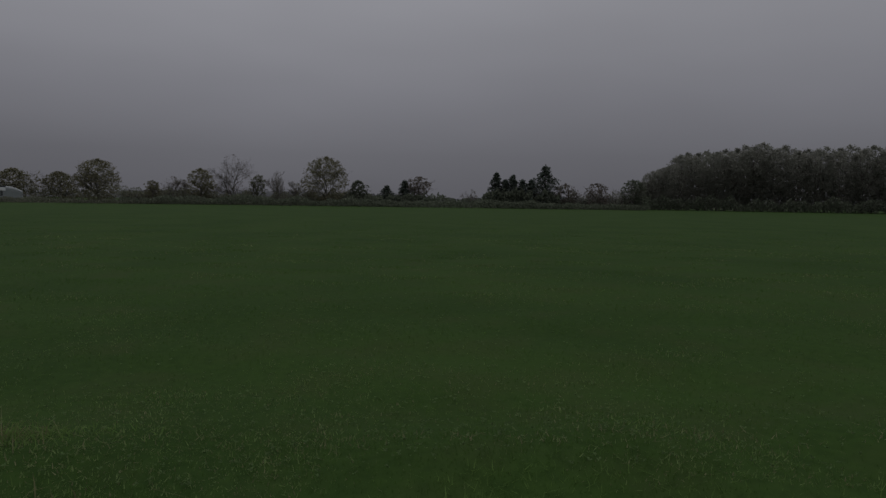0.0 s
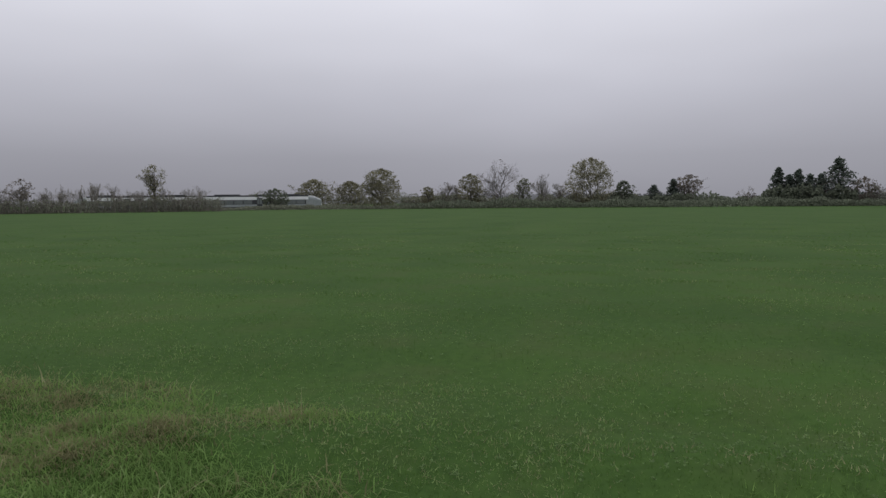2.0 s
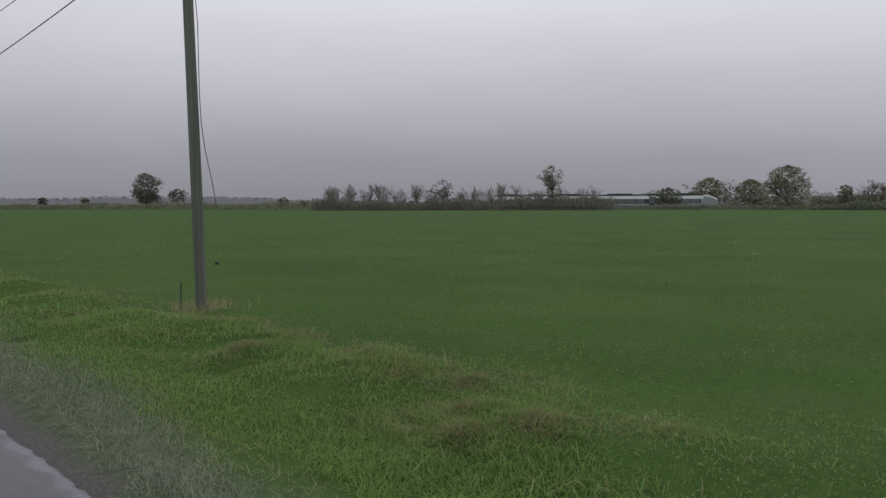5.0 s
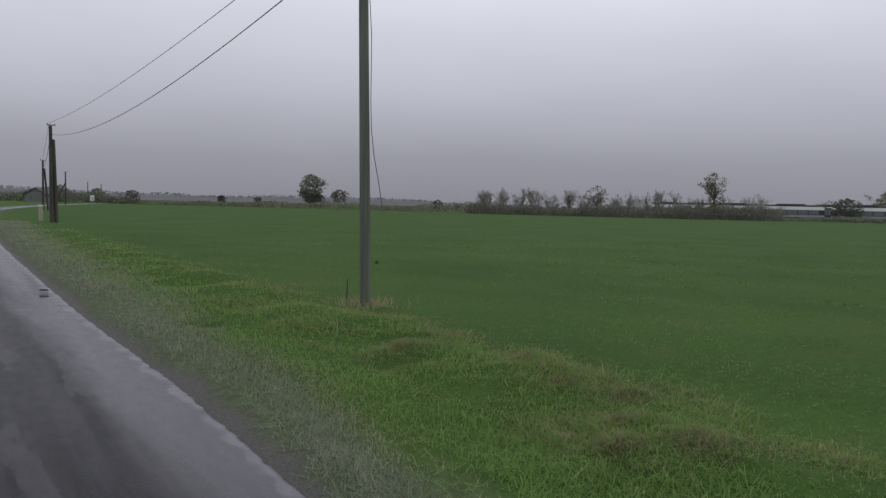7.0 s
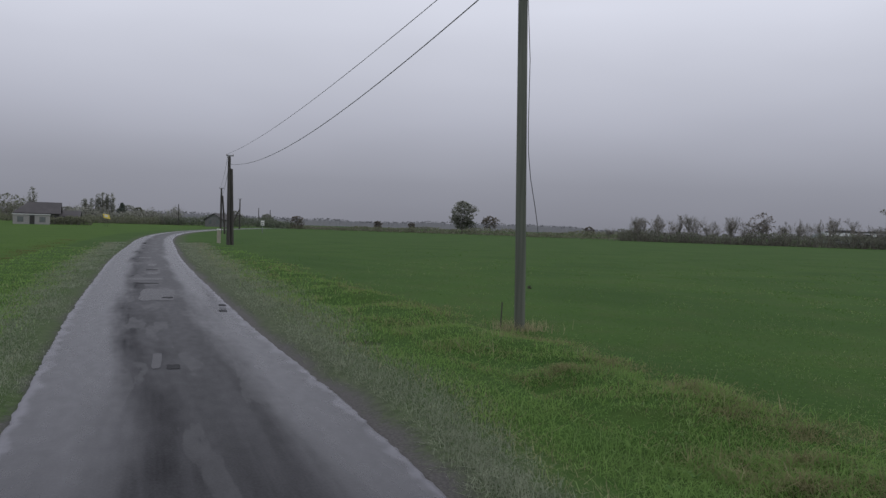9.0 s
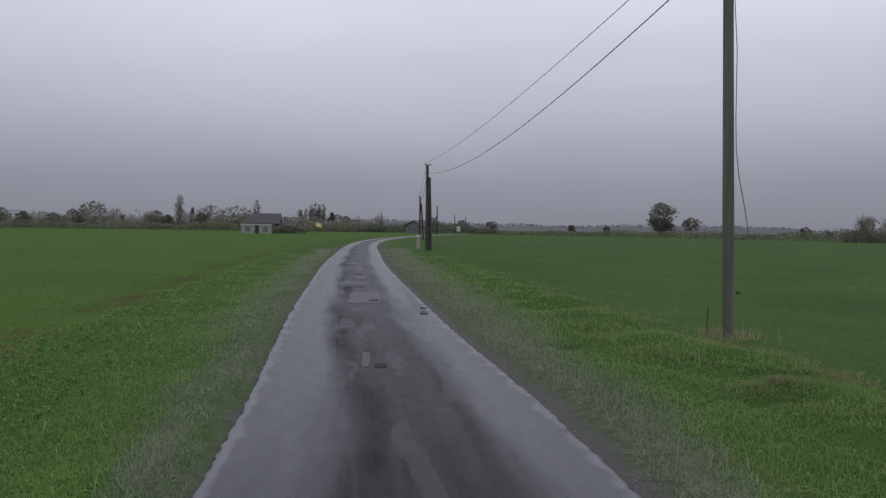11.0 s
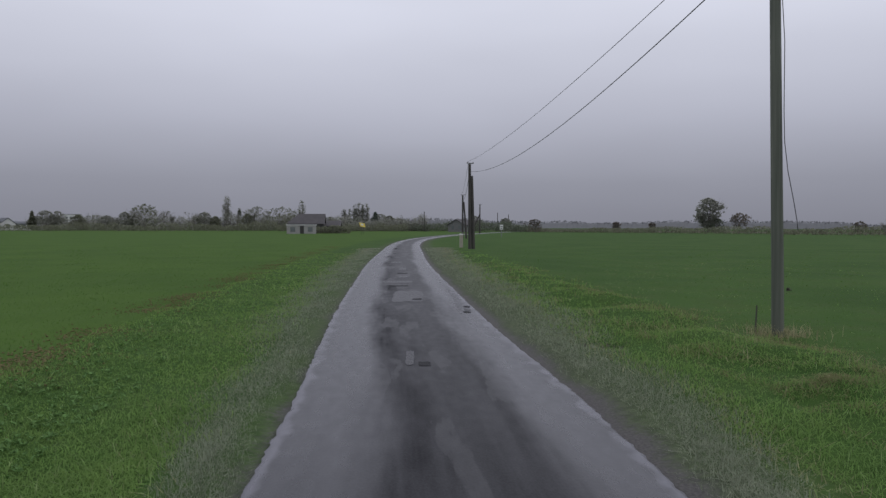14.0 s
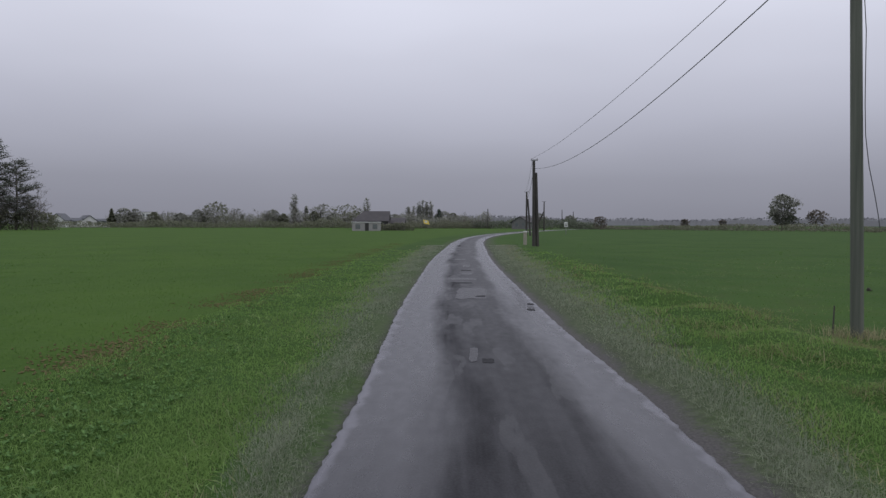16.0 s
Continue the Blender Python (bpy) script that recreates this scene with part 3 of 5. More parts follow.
def tree_at(matrix, height, width, shape, leaves, leaf, leaf_mat, bark, base, twigs, seed, name, label, group, lean=0.0, fill=0.25):
    rng = np.random.default_rng(seed)
    root = new(name)
    spread, rise, filled = FORM[shape]
    half, cb = width / 2, base * height
    out = branching(rng, spread, rise, twigs)
    tips = np.concatenate([e for _, e, lv in out if lv >= 2])
    top, reach = tips[:, 2].max(), np.percentile(np.hypot(tips[:, 0], tips[:, 1]), 88 if shape in ("round", "dome") else 94)
    low = out[0][1][0, 2] * 0.12
    def fit_in(p):
        q = p.copy()
        r = np.ones(len(p))
        z = p[:, 2]
        q[:, 2] = np.where(z < low, z / low * cb, cb + np.clip((z - low) / (top - low), 0, 1.2) ** (1.35 if shape != "vase" else 1.1) * (height - cb))
        if shape in ("cone", "column"):
            k = np.clip(q[:, 2] / height, 0, 1)
            r = np.clip(1.25 * (1 - k) ** 0.8, 0.06, 1) if shape == "cone" else np.clip(np.sin(np.pi * np.clip(0.1 + 0.88 * k, 0, 1)), 0.15, 1)
        q[:, 0] = p[:, 0] / reach * half * r + lean * q[:, 2]
        q[:, 1] = p[:, 1] / reach * half * r
        return q
    r0 = 0.014 * height + 0.05
    wood = None
    for what, levels, sides in (("trunk", (0,), 8), ("limbwork", (1, 2), 5), ("branchwork", (3, 4), 3), ("twigwork", (5, 6, 7), 3)):
        lines, radii = [], []
        for a, b, lv in out:
            if lv not in levels:
                continue
            a, b = fit_in(a), fit_in(b)
            if lv == 0:
                a[:, 2] -= 0.25
            mid = (a + b) / 2 + rng.normal(size=a.shape) * 0.05 * np.linalg.norm(b - a, axis=1, keepdims=True)
            ra = max(0.011, r0 * 0.56 ** lv)
            rb = max(0.009, ra * 0.6)
            lines.append(bezier(a, mid, b, 3) if lv < 3 else np.stack([a, b], 1))
            radii.append(np.tile([ra, (ra + rb) / 2, rb] if lv < 3 else [ra, rb], (len(a), 1)))
        if lines:
            ob = tubes(what, np.concatenate(lines), np.concatenate(radii), bark, wood or root, sides)
            wood = wood or ob
            if what != "trunk":
                tagged(ob, kind="stuff")
    if leaves:
        deep = np.concatenate([fit_in(a + (b - a) * rng.uniform(0.3, 1.0, (len(a), 1))) for a, b, lv in out if lv >= 3])
        heart = deep[rng.integers(0, len(deep), max(8, leaves // 9))]
        count = leaves
        if leaves > 600:
            body = crown_points(rng, max(12, leaves // 7), shape, cb, height * 0.985, half * 0.92, fill)
            body[:, 0] += lean * body[:, 2]
            inner = deep[deep[:, 2] < 0.9 * height]
            heart = np.concatenate([inner[rng.integers(0, len(inner), leaves // 28)], body])
            count = int(leaves * 1.6)
        c = heart[rng.integers(0, len(heart), count)] + rng.normal(size=(count, 3)) * np.array([0.020, 0.020, 0.016]) * height
        c[:, 2] = np.clip(c[:, 2], 0.2, height * 1.01)
        tagged(quads_mesh("crown", cards(rng, c, leaf), leaf_mat, root), kind="stuff")
    root.matrix_world = matrix
    tagged(root, label, "tree", group)
    return root


def tree(az, dist, height, width, shape="round", leaves=900, leaf=0.3, leaf_mat=None, bark=None, base=0.22, twigs=420, seed=0, name="tree", label="", group="", lean=0.0):
    """One tree at a bearing and distance: trunk, forking limbs and twigs, a crown of small leaf clumps."""
    return tree_at(Matrix.Translation(polar(az, dist)), height, width, shape, leaves, leaf, leaf_mat or M_leaf_ochre, bark or M_bark, base, twigs, seed + abs(int(az * 100)) + 9000, name, label, group, lean)


def fir(az, dist, height, width, seed=0, label="", group=""):
    """A conifer: a straight trunk with drooping whorls of boughs, thick with needles."""
    rng = np.random.default_rng(seed + abs(int(az * 100)))
    root = new("fir_tree")
    root.location = polar(az, dist)
    tubes("trunk", [[(0, 0, -0.2), (0.05, 0, height * 0.5), (0, 0, height)]], [[0.022 * height, 0.012 * height, 0.02]], M_bark, root, 6)
    lines, leaf = [], []
    for z in np.arange(0.05 * height, height * 0.97, height * 0.045):
        reach = ((1 - z / height) ** 0.8 * width * 0.86 + 0.12) * rng.uniform(0.75, 1.15)
        for i in range(9):
            a = rng.random() * 6.283
            r = reach * rng.uniform(0.6, 1.1)
            e = np.array([math.cos(a) * r, math.sin(a) * r, z - 0.22 * r + rng.normal() * 0.1])
            s = np.array([0, 0, z])
            lines.append(bezier(s[None], (s + e)[None] / 2 + [[0, 0, 0.12 * r]], e[None], 4)[0])
            for q in np.linspace(0.12, 1, 13):
                leaf.append(s + (e - s) * q + rng.normal(size=3) * np.array([0.18, 0.18, 0.12]) * (0.6 + 0.05 * height))
    tagged(tubes("boughwork", lines, np.tile([0.05, 0.04, 0.03, 0.015], (len(lines), 1)), M_bark, root, 3), kind="stuff")
    leaf.append(np.array([0, 0, height]))
    tagged(quads_mesh("foliage", cards(rng, np.array(leaf), 0.03 * height + 0.26, 0.4), M_needle, root), kind="stuff")
    tagged(root, label or "dark green fir tree with drooping boughs", "tree", group)
    return root


def hedge(name, az0, az1, d0, d1, low, high, seed, mat, count, size=0.4, depth=4.0, label="", stems=True):
    """Scrub along a line: many clumps of uneven height with thin bare stems."""
    rng = np.random.default_rng(seed)
    p0, p1 = np.array(polar(az0, d0)), np.array(polar(az1, d1))
    t = rng.random(count)
    ridge = np.zeros(400)
    for w in (3, 9, 25, 70):
        ridge += np.interp(np.linspace(0, 1, 400), np.linspace(0, 1, w + 1), rng.random(w + 1)) / 4
    ridge = (ridge - ridge.min()) / (ridge.max() - ridge.min() + 1e-9)
    top = low + (high - low) * np.interp(t, np.linspace(0, 1, 400), ridge)
    along = (p1 - p0)
    across = np.array([along[1], -along[0], 0]) / np.linalg.norm(along)
    c = p0 + along * t[:, None] + across * (rng.normal(size=(count, 1)) * depth * 0.4)
    c[:, 2] = top * rng.random(count) ** 0.8 + 0.05
    ob = quads_mesh(name, cards(rng, c, size), mat)
    tagged(ob, label, "hedge", kind="stuff")
    if stems:
        n = count // 8
        k = rng.integers(0, count, n)
        foot = c[k] * np.array([1, 1, 0]) + rng.normal(size=(n, 3)) * np.array([0.5, 0.5, 0])
        tip = foot + np.stack([rng.normal(size=n) * 0.4, rng.normal(size=n) * 0.4, top[k] * rng.uniform(0.7, 1.2, n)], 1)
        tagged(tubes("stemwork", bezier(foot, (foot + tip) / 2 + rng.normal(size=(n, 3)) * 0.15, tip, 3), np.tile([0.045, 0.028, 0.011], (n, 1)), M_bark, ob, 3), kind="stuff")
    return ob


def up(el, dist):
    return 1.6 + dist * math.tan(radians(el))


LINE = "trees along the railway"
D = 188
# (bearing, rise, crown width, outline, leaf clumps, leaf colour, crown foot, label)
for az, el, w, shape, leaves, mat, foot, label in (
    (60.45, 1.12, 7.0, "round", 1500, M_leaf_green, 0.02, "low dark bushy tree standing beside the railway"),
    (63.35, 1.80, 13.0, "dome", 2600, M_leaf_ochre, 0.05, "ochre bushy autumn tree beside the railway"),
    (66.1, 1.67, 10.0, "dome", 2000, M_leaf_ochre, 0.10, "half-bare ochre tree in the railway hedge"),
    (68.5, 2.62, 10.0, "round", 2900, M_leaf_ochre, 0.06, "dense upright tree with yellowing leaves"),
    (72.1, 1.20, 4.4, "round", 600, M_leaf_ochre, 0.10, "small yellowing tree in the railway hedge"),
    (75.4, 2.15, 6.8, "round", 1400, M_leaf_ochre, 0.15, "tree with thinning yellow leaves"),
    (79.5, 1.80, 4.6, "column", 500, M_leaf_olive, 0.10, "narrow tree with thin olive leaves"),
    (84.6, 3.25, 11.6, "round", 2700, M_leaf_ochre, 0.12, "large round tree with thinning yellow-green leaves"),
    (87.0, 1.48, 6.6, "dome", 1300, M_leaf_green, 0.04, "dense round dark green shrub tree"),
    (91.7, 1.85, 7.0, "vase", 800, M_leaf_brown, 0.25, "spreading flat-topped half-bare tree"),
    (103.0, 1.45, 6.5, "round", 700, M_leaf_brown, 0.05, "brownish half-bare shrub tree"),
    (105.3, 1.50, 6.5, "round", 700, M_leaf_brown, 0.08, "brownish half-bare shrub tree"),
    (108.0, 1.80, 6.0, "round", 1300, M_leaf_green, 0.05, "round dark green tree before the wood"),
):
    away = 214 if 61 < az < 67 else D
    tree(az, away, up(el, away), w * 1.08, shape, int(leaves * 2.1), 0.31, mat, M_bark, foot, 420, label=label, group=LINE)
for az, el, w, shape in ((73.4, 1.55, 4.4, "vase"), (74.2, 1.35, 3.6, "vase"), (77.7, 3.28, 9.6, "round"), (80.9, 2.15, 4.6, "vase"), (82.4, 1.50, 4.6, "vase"), (95.6, 1.0, 3.6, "round"), (83.4, 1.1, 3.5, "round")):
    tree(az, D + 4, up(el, D + 4), w * 1.10, shape, 700 if el > 3 else 420, 0.19, M_leaf_brown, M_bark if el > 3 else M_pale_bark, 0.08, 4200 if el > 3 else 1200, label="leafless tree with fine bare twigs", group=LINE)
for az, el, w in ((89.2, 1.15, 6.0), (90.6, 1.6, 5.0), (97.7, 2.3, 5.2), (98.4, 1.75, 6.2), (99.0, 2.1, 5.6), (99.7, 1.75, 6.2), (100.4, 1.75, 6.0), (101.45, 2.85, 10.0)):
    fir(az, D, up(el, D), w, label="dark green fir tree at the field edge", group="firs at the field edge")

hedge("shrub_bank", 96.6, 102.6, 186, 186, 2.4, 5.2, 31, M_leaf_green, 4200, 0.6, 4.0, "dark shrubs filling the gaps between firs", False)
hedge("shrub_bank", 102.9, 108.6, 190, 190, 2.4, 6.0, 37, M_hazed_leaf, 3600, 0.36, 4.0, "haze-grey half-bare shrubs between the firs and the wood")
hedge("shrub_bank", 86.2, 93.4, 185, 185, 1.6, 3.8, 32, M_leaf_green, 1800, 0.55, 4.0, "dark shrubs below the small firs", False)

# pollards and tall shoots in the scrub
D = 166
for az, el, w, shape in ((32.8, 0.55, 2.2, "vase"), (34.9, 1.36, 3.2, "vase"), (36.3, 1.28, 3.6, "vase"), (37.3, 1.22, 3.6, "vase"), (38.5, 1.58, 2.8, "vase"), (39.8, 1.45, 4.0, "round"), (41.5, 1.55, 3.0, "vase"), (42.4, 1.25, 3.4, "round"), (44.9, 0.95, 3.0, "round"), (46.5, 1.2, 4.4, "round"), (48.1, 1.5, 3.2, "vase"), (49.5, 1.0, 2.8, "round"), (50.9, 1.25, 3.2, "round"), (53.4, 0.95, 4.0, "round"), (54.7, 0.85, 3.6, "round")):
    tree(az, D, up(el, D), w * 1.25, shape, 70, 0.2, M_leaf_brown, M_pale_bark, 0.08, 640, label="bare pollard with upright shoots in the scrub", group="pollards in the scrub")
rng_row = np.random.default_rng(5)
for az in np.arange(34.4, 55.5, 1.15):
    tree(float(az + rng_row.uniform(-0.4, 0.4)), D + 5, up(float(rng_row.uniform(1.1, 1.6)), D + 5), float(rng_row.uniform(3.0, 4.8)), "column" if rng_row.random() < 0.6 else "vase", 50, 0.2, M_leaf_brown, M_pale_bark, 0.05, 380, label="thin bare sapling in the railway scrub", group="saplings in the scrub")
tree(43.5, D, up(1.80, D), 5.8, "round", 700, 0.24, M_leaf_brown, M_bark, 0.36, 400, label="round-topped half-bare tree above the scrub", group="pollards in the scrub")
tree(51.9, D, up(2.85, D), 6.0, "vase", 1100, 0.28, M_leaf_ochre, M_bark, 0.30, 420, label="tall fan-shaped tree with thin ochre leaves", lean=0.03)
hedge("scrub_strip", 33.5, 56.5, D + 3, D + 3, 1.4, 3.1, 11, M_brush, 13500, 0.31, 7.0, "grey-green leafless scrub along the railway")
hedge("scrub_strip", 57, 77, 224, 216, 2.6, 6.0, 42, M_brush, 10000, 0.36, 6.0, "grey leafless thicket beyond the railway", False)
hedge("scrub_strip", 8.4, 36, 240, 178, 0.8, 2.2, 12, M_leaf_olive, 10500, 0.40, 4.0, "low dark scrub along the field edge", False)
hedge("scrub_strip", 56, 76, 184, 184, 0.5, 1.35, 13, M_brush, 9000, 0.35, 4.0, "low rough scrub before the railway", False)
hedge("scrub_strip", 70, 109, 184, 184, 1.0, 2.6, 33, M_leaf_green, 15000, 0.42, 5.0, "low hedge of dark scrub before the railway", False)
hedge("scrub_strip", 70, 88, 193, 193, 1.6, 4.3, 36, M_leaf_olive, 13000, 0.36, 5.0, "tangled brown bushes between the trees")
hedge("scrub_strip", 85, 109, 194, 196, 1.8, 3.6, 14, M_leaf_green, 9000, 0.55, 5.0, "dark hedge behind the field", False)

# the lone oak and its neighbour
tree(21.55, 240, up(2.18, 240), 7.8, "round", 4200, 0.40, M_hazed_leaf, M_bark, 0.16, 420, label="rounded brown-leaved oak standing alone in the field")
tree(22.1, 239, up(0.7, 239), 7.0, "dome", 1600, 0.36, M_leaf_green, M_bark, 0.02, 150, label="dark shrub below the lone oak")
tree(23.7, 240, up(1.06, 240), 6.2, "round", 1200, 0.34, M_leaf_brown, M_bark, 0.3, 300, label="small spreading brown-leaved tree")
for az, el, w in ((15.0, 0.42, 3.0), (17.6, 0.38, 2.6), (31.3, 0.45, 4.0), (8.9, 0.62, 5.0), (56.5, 0.5, 5.0)):
    tree(az, 225, up(el, 225), w, "round", 900, 0.34, M_leaf_brown, M_bark, 0.06, 160, label="small brown shrub tree at the field edge", group="shrubs at the field edge")

# the wood, mist painted into its leaf colour
D = 205
rng_wood = np.random.default_rng(77)
outline = ((108.7, 1.8), (109.4, 2.7), (110.2, 3.0), (111.3, 4.0), (112.6, 4.1), (113.9, 4.2), (115.2, 4.45), (116.4, 4.65), (117.8, 4.4), (119.2, 4.15), (120.4, 4.3), (121.8, 4.35), (123.2, 4.3), (124.8, 4.5), (126.6, 4.4), (128.4, 4.3))
kinds = []
for i, (az, el) in enumerate(outline):
    for back in (0, 9):
        h = up(el, D) * (1 if back else 0.92)
        place = polar(az + back * 0.06, D + back + rng_wood.random() * 3)
        size = h / 16.0
        m = Matrix.LocRotScale(place, Euler((0, 0, rng_wood.random() * 6.28)), Vector((max(0.7, size), max(0.7, size), size)))
        if len(kinds) < 6:
            kinds.append(tree_at(m, 16.0, 9.5, "round", 3700, 0.44, M_hazed_leaf, M_bark, 0.04, 200, 600 + i * 2 + back, "tree", "tall broadleaved tree at the edge of a dull wood", "trees of the wood", 0.0, 0.78))
        else:
            source = kinds[int(rng_wood.integers(0, 6))]
            keep, source.scale = source.scale.copy(), (1, 1, 1)
            copy_thing(source, m)
            source.scale = keep
hedge("wood_understorey", 108.6, 131, D - 3, D - 3, 1.5, 4.6, 15, M_leaf_green, 9000, 0.5, 4.0, "dense dark undergrowth along the wood's edge", False)

# trees on the village side
for az, el, w, dist in ((-14.6, 2.12, 3.8, 300), (-9.1, 1.86, 3.4, 310), (-5.9, 1.25, 3.4, 330), (-5.45, 1.3, 2.8, 330), (-5.05, 1.66, 2.8, 330), (-4.75, 1.74, 2.8, 330), (-4.45, 1.62, 2.8, 330), (-4.15, 1.70, 2.8, 330), (-13.7, 1.25, 1.8, 300)):
    tree(az, dist, up(el * 1.06, dist), w, "column", 800 if az > -8 else 1100, 0.36, M_hazed_leaf, M_pale_bark, 0.06, 320, label="tall narrow poplar above the village", group="poplars by the village")
for az, el, w, shape, mat in ((-20.3, 1.5, 9, "round", M_leaf_green), (-21.6, 0.95, 7, "dome", M_leaf_brown), (-19.0, 1.2, 4, "vase", M_leaf_brown), (-18.4, 1.0, 3, "vase", M_leaf_brown), (-17.0, 1.05, 5, "vase", M_leaf_brown), (-16.2, 1.0, 5, "round", M_leaf_brown), (-15.4, 0.7, 5, "dome", M_leaf_green), (-12.4, 1.42, 8.5, "round", M_leaf_brown), (-13.1, 0.9, 6, "dome", M_leaf_green), (-10.55, 1.42, 11, "round", M_leaf_green), (-22.8, 0.7, 7, "dome", M_leaf_brown), (-7.0, 0.7, 8, "dome", M_leaf_brown), (-3.1, 0.92, 10, "dome", M_leaf_brown), (-4.9, 0.72, 9, "dome", M_leaf_brown), (-24.6, 0.75, 6, "dome", M_leaf_green), (-26.6, 1.0, 8, "dome", M_leaf_brown), (-25.9, 0.95, 7, "dome", M_leaf_brown), (-27.4, 0.95, 3, "cone", M_leaf_green), (-2.4, 0.8, 6, "dome", M_leaf_green), (-1.4, 0.55, 6, "dome", M_leaf_brown), (4.3, 0.8, 4.5, "round", M_leaf_brown), (6.6, 0.65, 4, "round", M_leaf_brown)):
    tree(az, 285, up(el * 1.06, 285), w * 1.3, shape, 2200 if shape != "vase" else 150, 0.36, (M_hazed_leaf if mat is M_leaf_brown else M_leaf_olive), M_pale_bark, 0.06, 380, label="autumn tree in the gardens round the village", group="village trees")
tree(4.05, 178, up(0.92, 178), 2.2, "vase", 300, 0.22, M_leaf_brown, M_bark, 0.1, 200, label="thin creeper-hung shrub beside a distant pole")
fir(-3.5, 280, up(1.15, 280), 4.5, label="dark fir in a village garden")


def layered_pine(az, dist, height, width, seed):
    """A tall pine: bare lower trunk, long level boughs that carry flat pads of needles, gaps between."""
    rng = np.random.default_rng(seed)
    root = new("pine_tree")
    root.location = polar(az, dist)
    tubes("trunk", [[(0, 0, -0.2), (0.25, 0.1, height * 0.5), (0.1, 0, height * 0.96)]], [[0.021 * height, 0.014 * height, 0.03]], M_bark, root, 7)
    lines, leaf = [], []
    for z in np.arange(0.16 * height, height * 0.95, height * 0.055):
        k = z / height
        for i in range(6):
            a = rng.random() * 6.283
            r = width / 2 * (1 - k ** 3.2) ** 0.7 * rng.uniform(0.45, 1.12) + 0.4
            s0 = np.array([0.2 * k, 0, z])
            e = s0 + np.array([math.cos(a) * r, math.sin(a) * r, r * rng.uniform(0.05, 0.55)])
            lines.append(bezier(s0[None], (s0 + e)[None] / 2 + [[0, 0, -0.10 * r]], e[None], 4)[0])
            for q in rng.uniform(0.45, 1.05, 2 + int(r * 1.3)):
                c = s0 + (e - s0) * q + np.array([0, 0, 0.15])
                leaf.extend(c + rng.normal(size=(9, 3)) * np.array([0.42, 0.42, 0.22]))
                tip = c + rng.normal(size=3) * np.array([0.7, 0.7, 0.25])
                lines.append(np.linspace(s0 + (e - s0) * q * 0.8, tip, 4))
    tagged(tubes("boughwork", lines, np.tile([0.075, 0.06, 0.04, 0.015], (len(lines), 1)), M_bark, root, 3), kind="stuff")
    tagged(quads_mesh("foliage", cards(rng, np.array(leaf), 0.28, 0.2), M_pine, root), kind="stuff")
    tagged(root, "tall ragged pine with level layered boughs", "tree", "tall clump of trees")


for az, el, w in ((-36.6, 5.9, 12.5), (-34.75, 5.5, 11.0), (-33.3, 4.3, 8.6)):
    layered_pine(az, 180, up(el, 180), w, abs(int(az * 10)))
for az, el, w in ((-32.35, 2.9, 8.0), (-34.2, 2.4, 7.0)):
    tree(az, 179, up(el, 179), w, "round", 120, 0.2, M_leaf_brown, M_bark, 0.05, 900, label="bare sprawling tree in a clump", group="tall clump of trees")
hedge("village_thicket", -27.4, -9, 318, 296, 2.4, 7.0, 34, M_hazed_leaf, 15000, 0.5, 10.0, "haze-grey leafless thicket round the village gardens")
hedge("village_thicket", -9, 0.5, 268, 275, 2.4, 6.4, 35, M_hazed_leaf, 7000, 0.5, 10.0, "haze-grey leafless thicket round the village gardens")
hedge("garden_hedge", -38, -30.9, 176, 182, 2.4, 4.8, 16, M_leaf_olive, 6500, 0.42, 4.0, "dark hedge below a clump of trees", False)
hedge("garden_hedge", -8.0, -5.4, 172, 170, 1.1, 2.2, 41, M_leaf_olive, 1800, 0.30, 1.6, "brown hedge in front of the farm buildings", False)
hedge("garden_hedge", -33, -13, 262, 250, 1.3, 2.9, 17, M_leaf_olive, 14000, 0.32, 5.0, "dark garden hedge in front of the village", False)
hedge("garden_hedge", -13, -1, 250, 262, 1.4, 3.9, 18, M_leaf_olive, 11500, 0.32, 5.0, "brown garden hedge in front of the village", False)
hedge("garden_hedge", -1.5, 8.6, 275, 240, 1.6, 3.8, 19, M_leaf_green, 8000, 0.5, 5.0, "dark hedge beyond the bend of the lane", False)


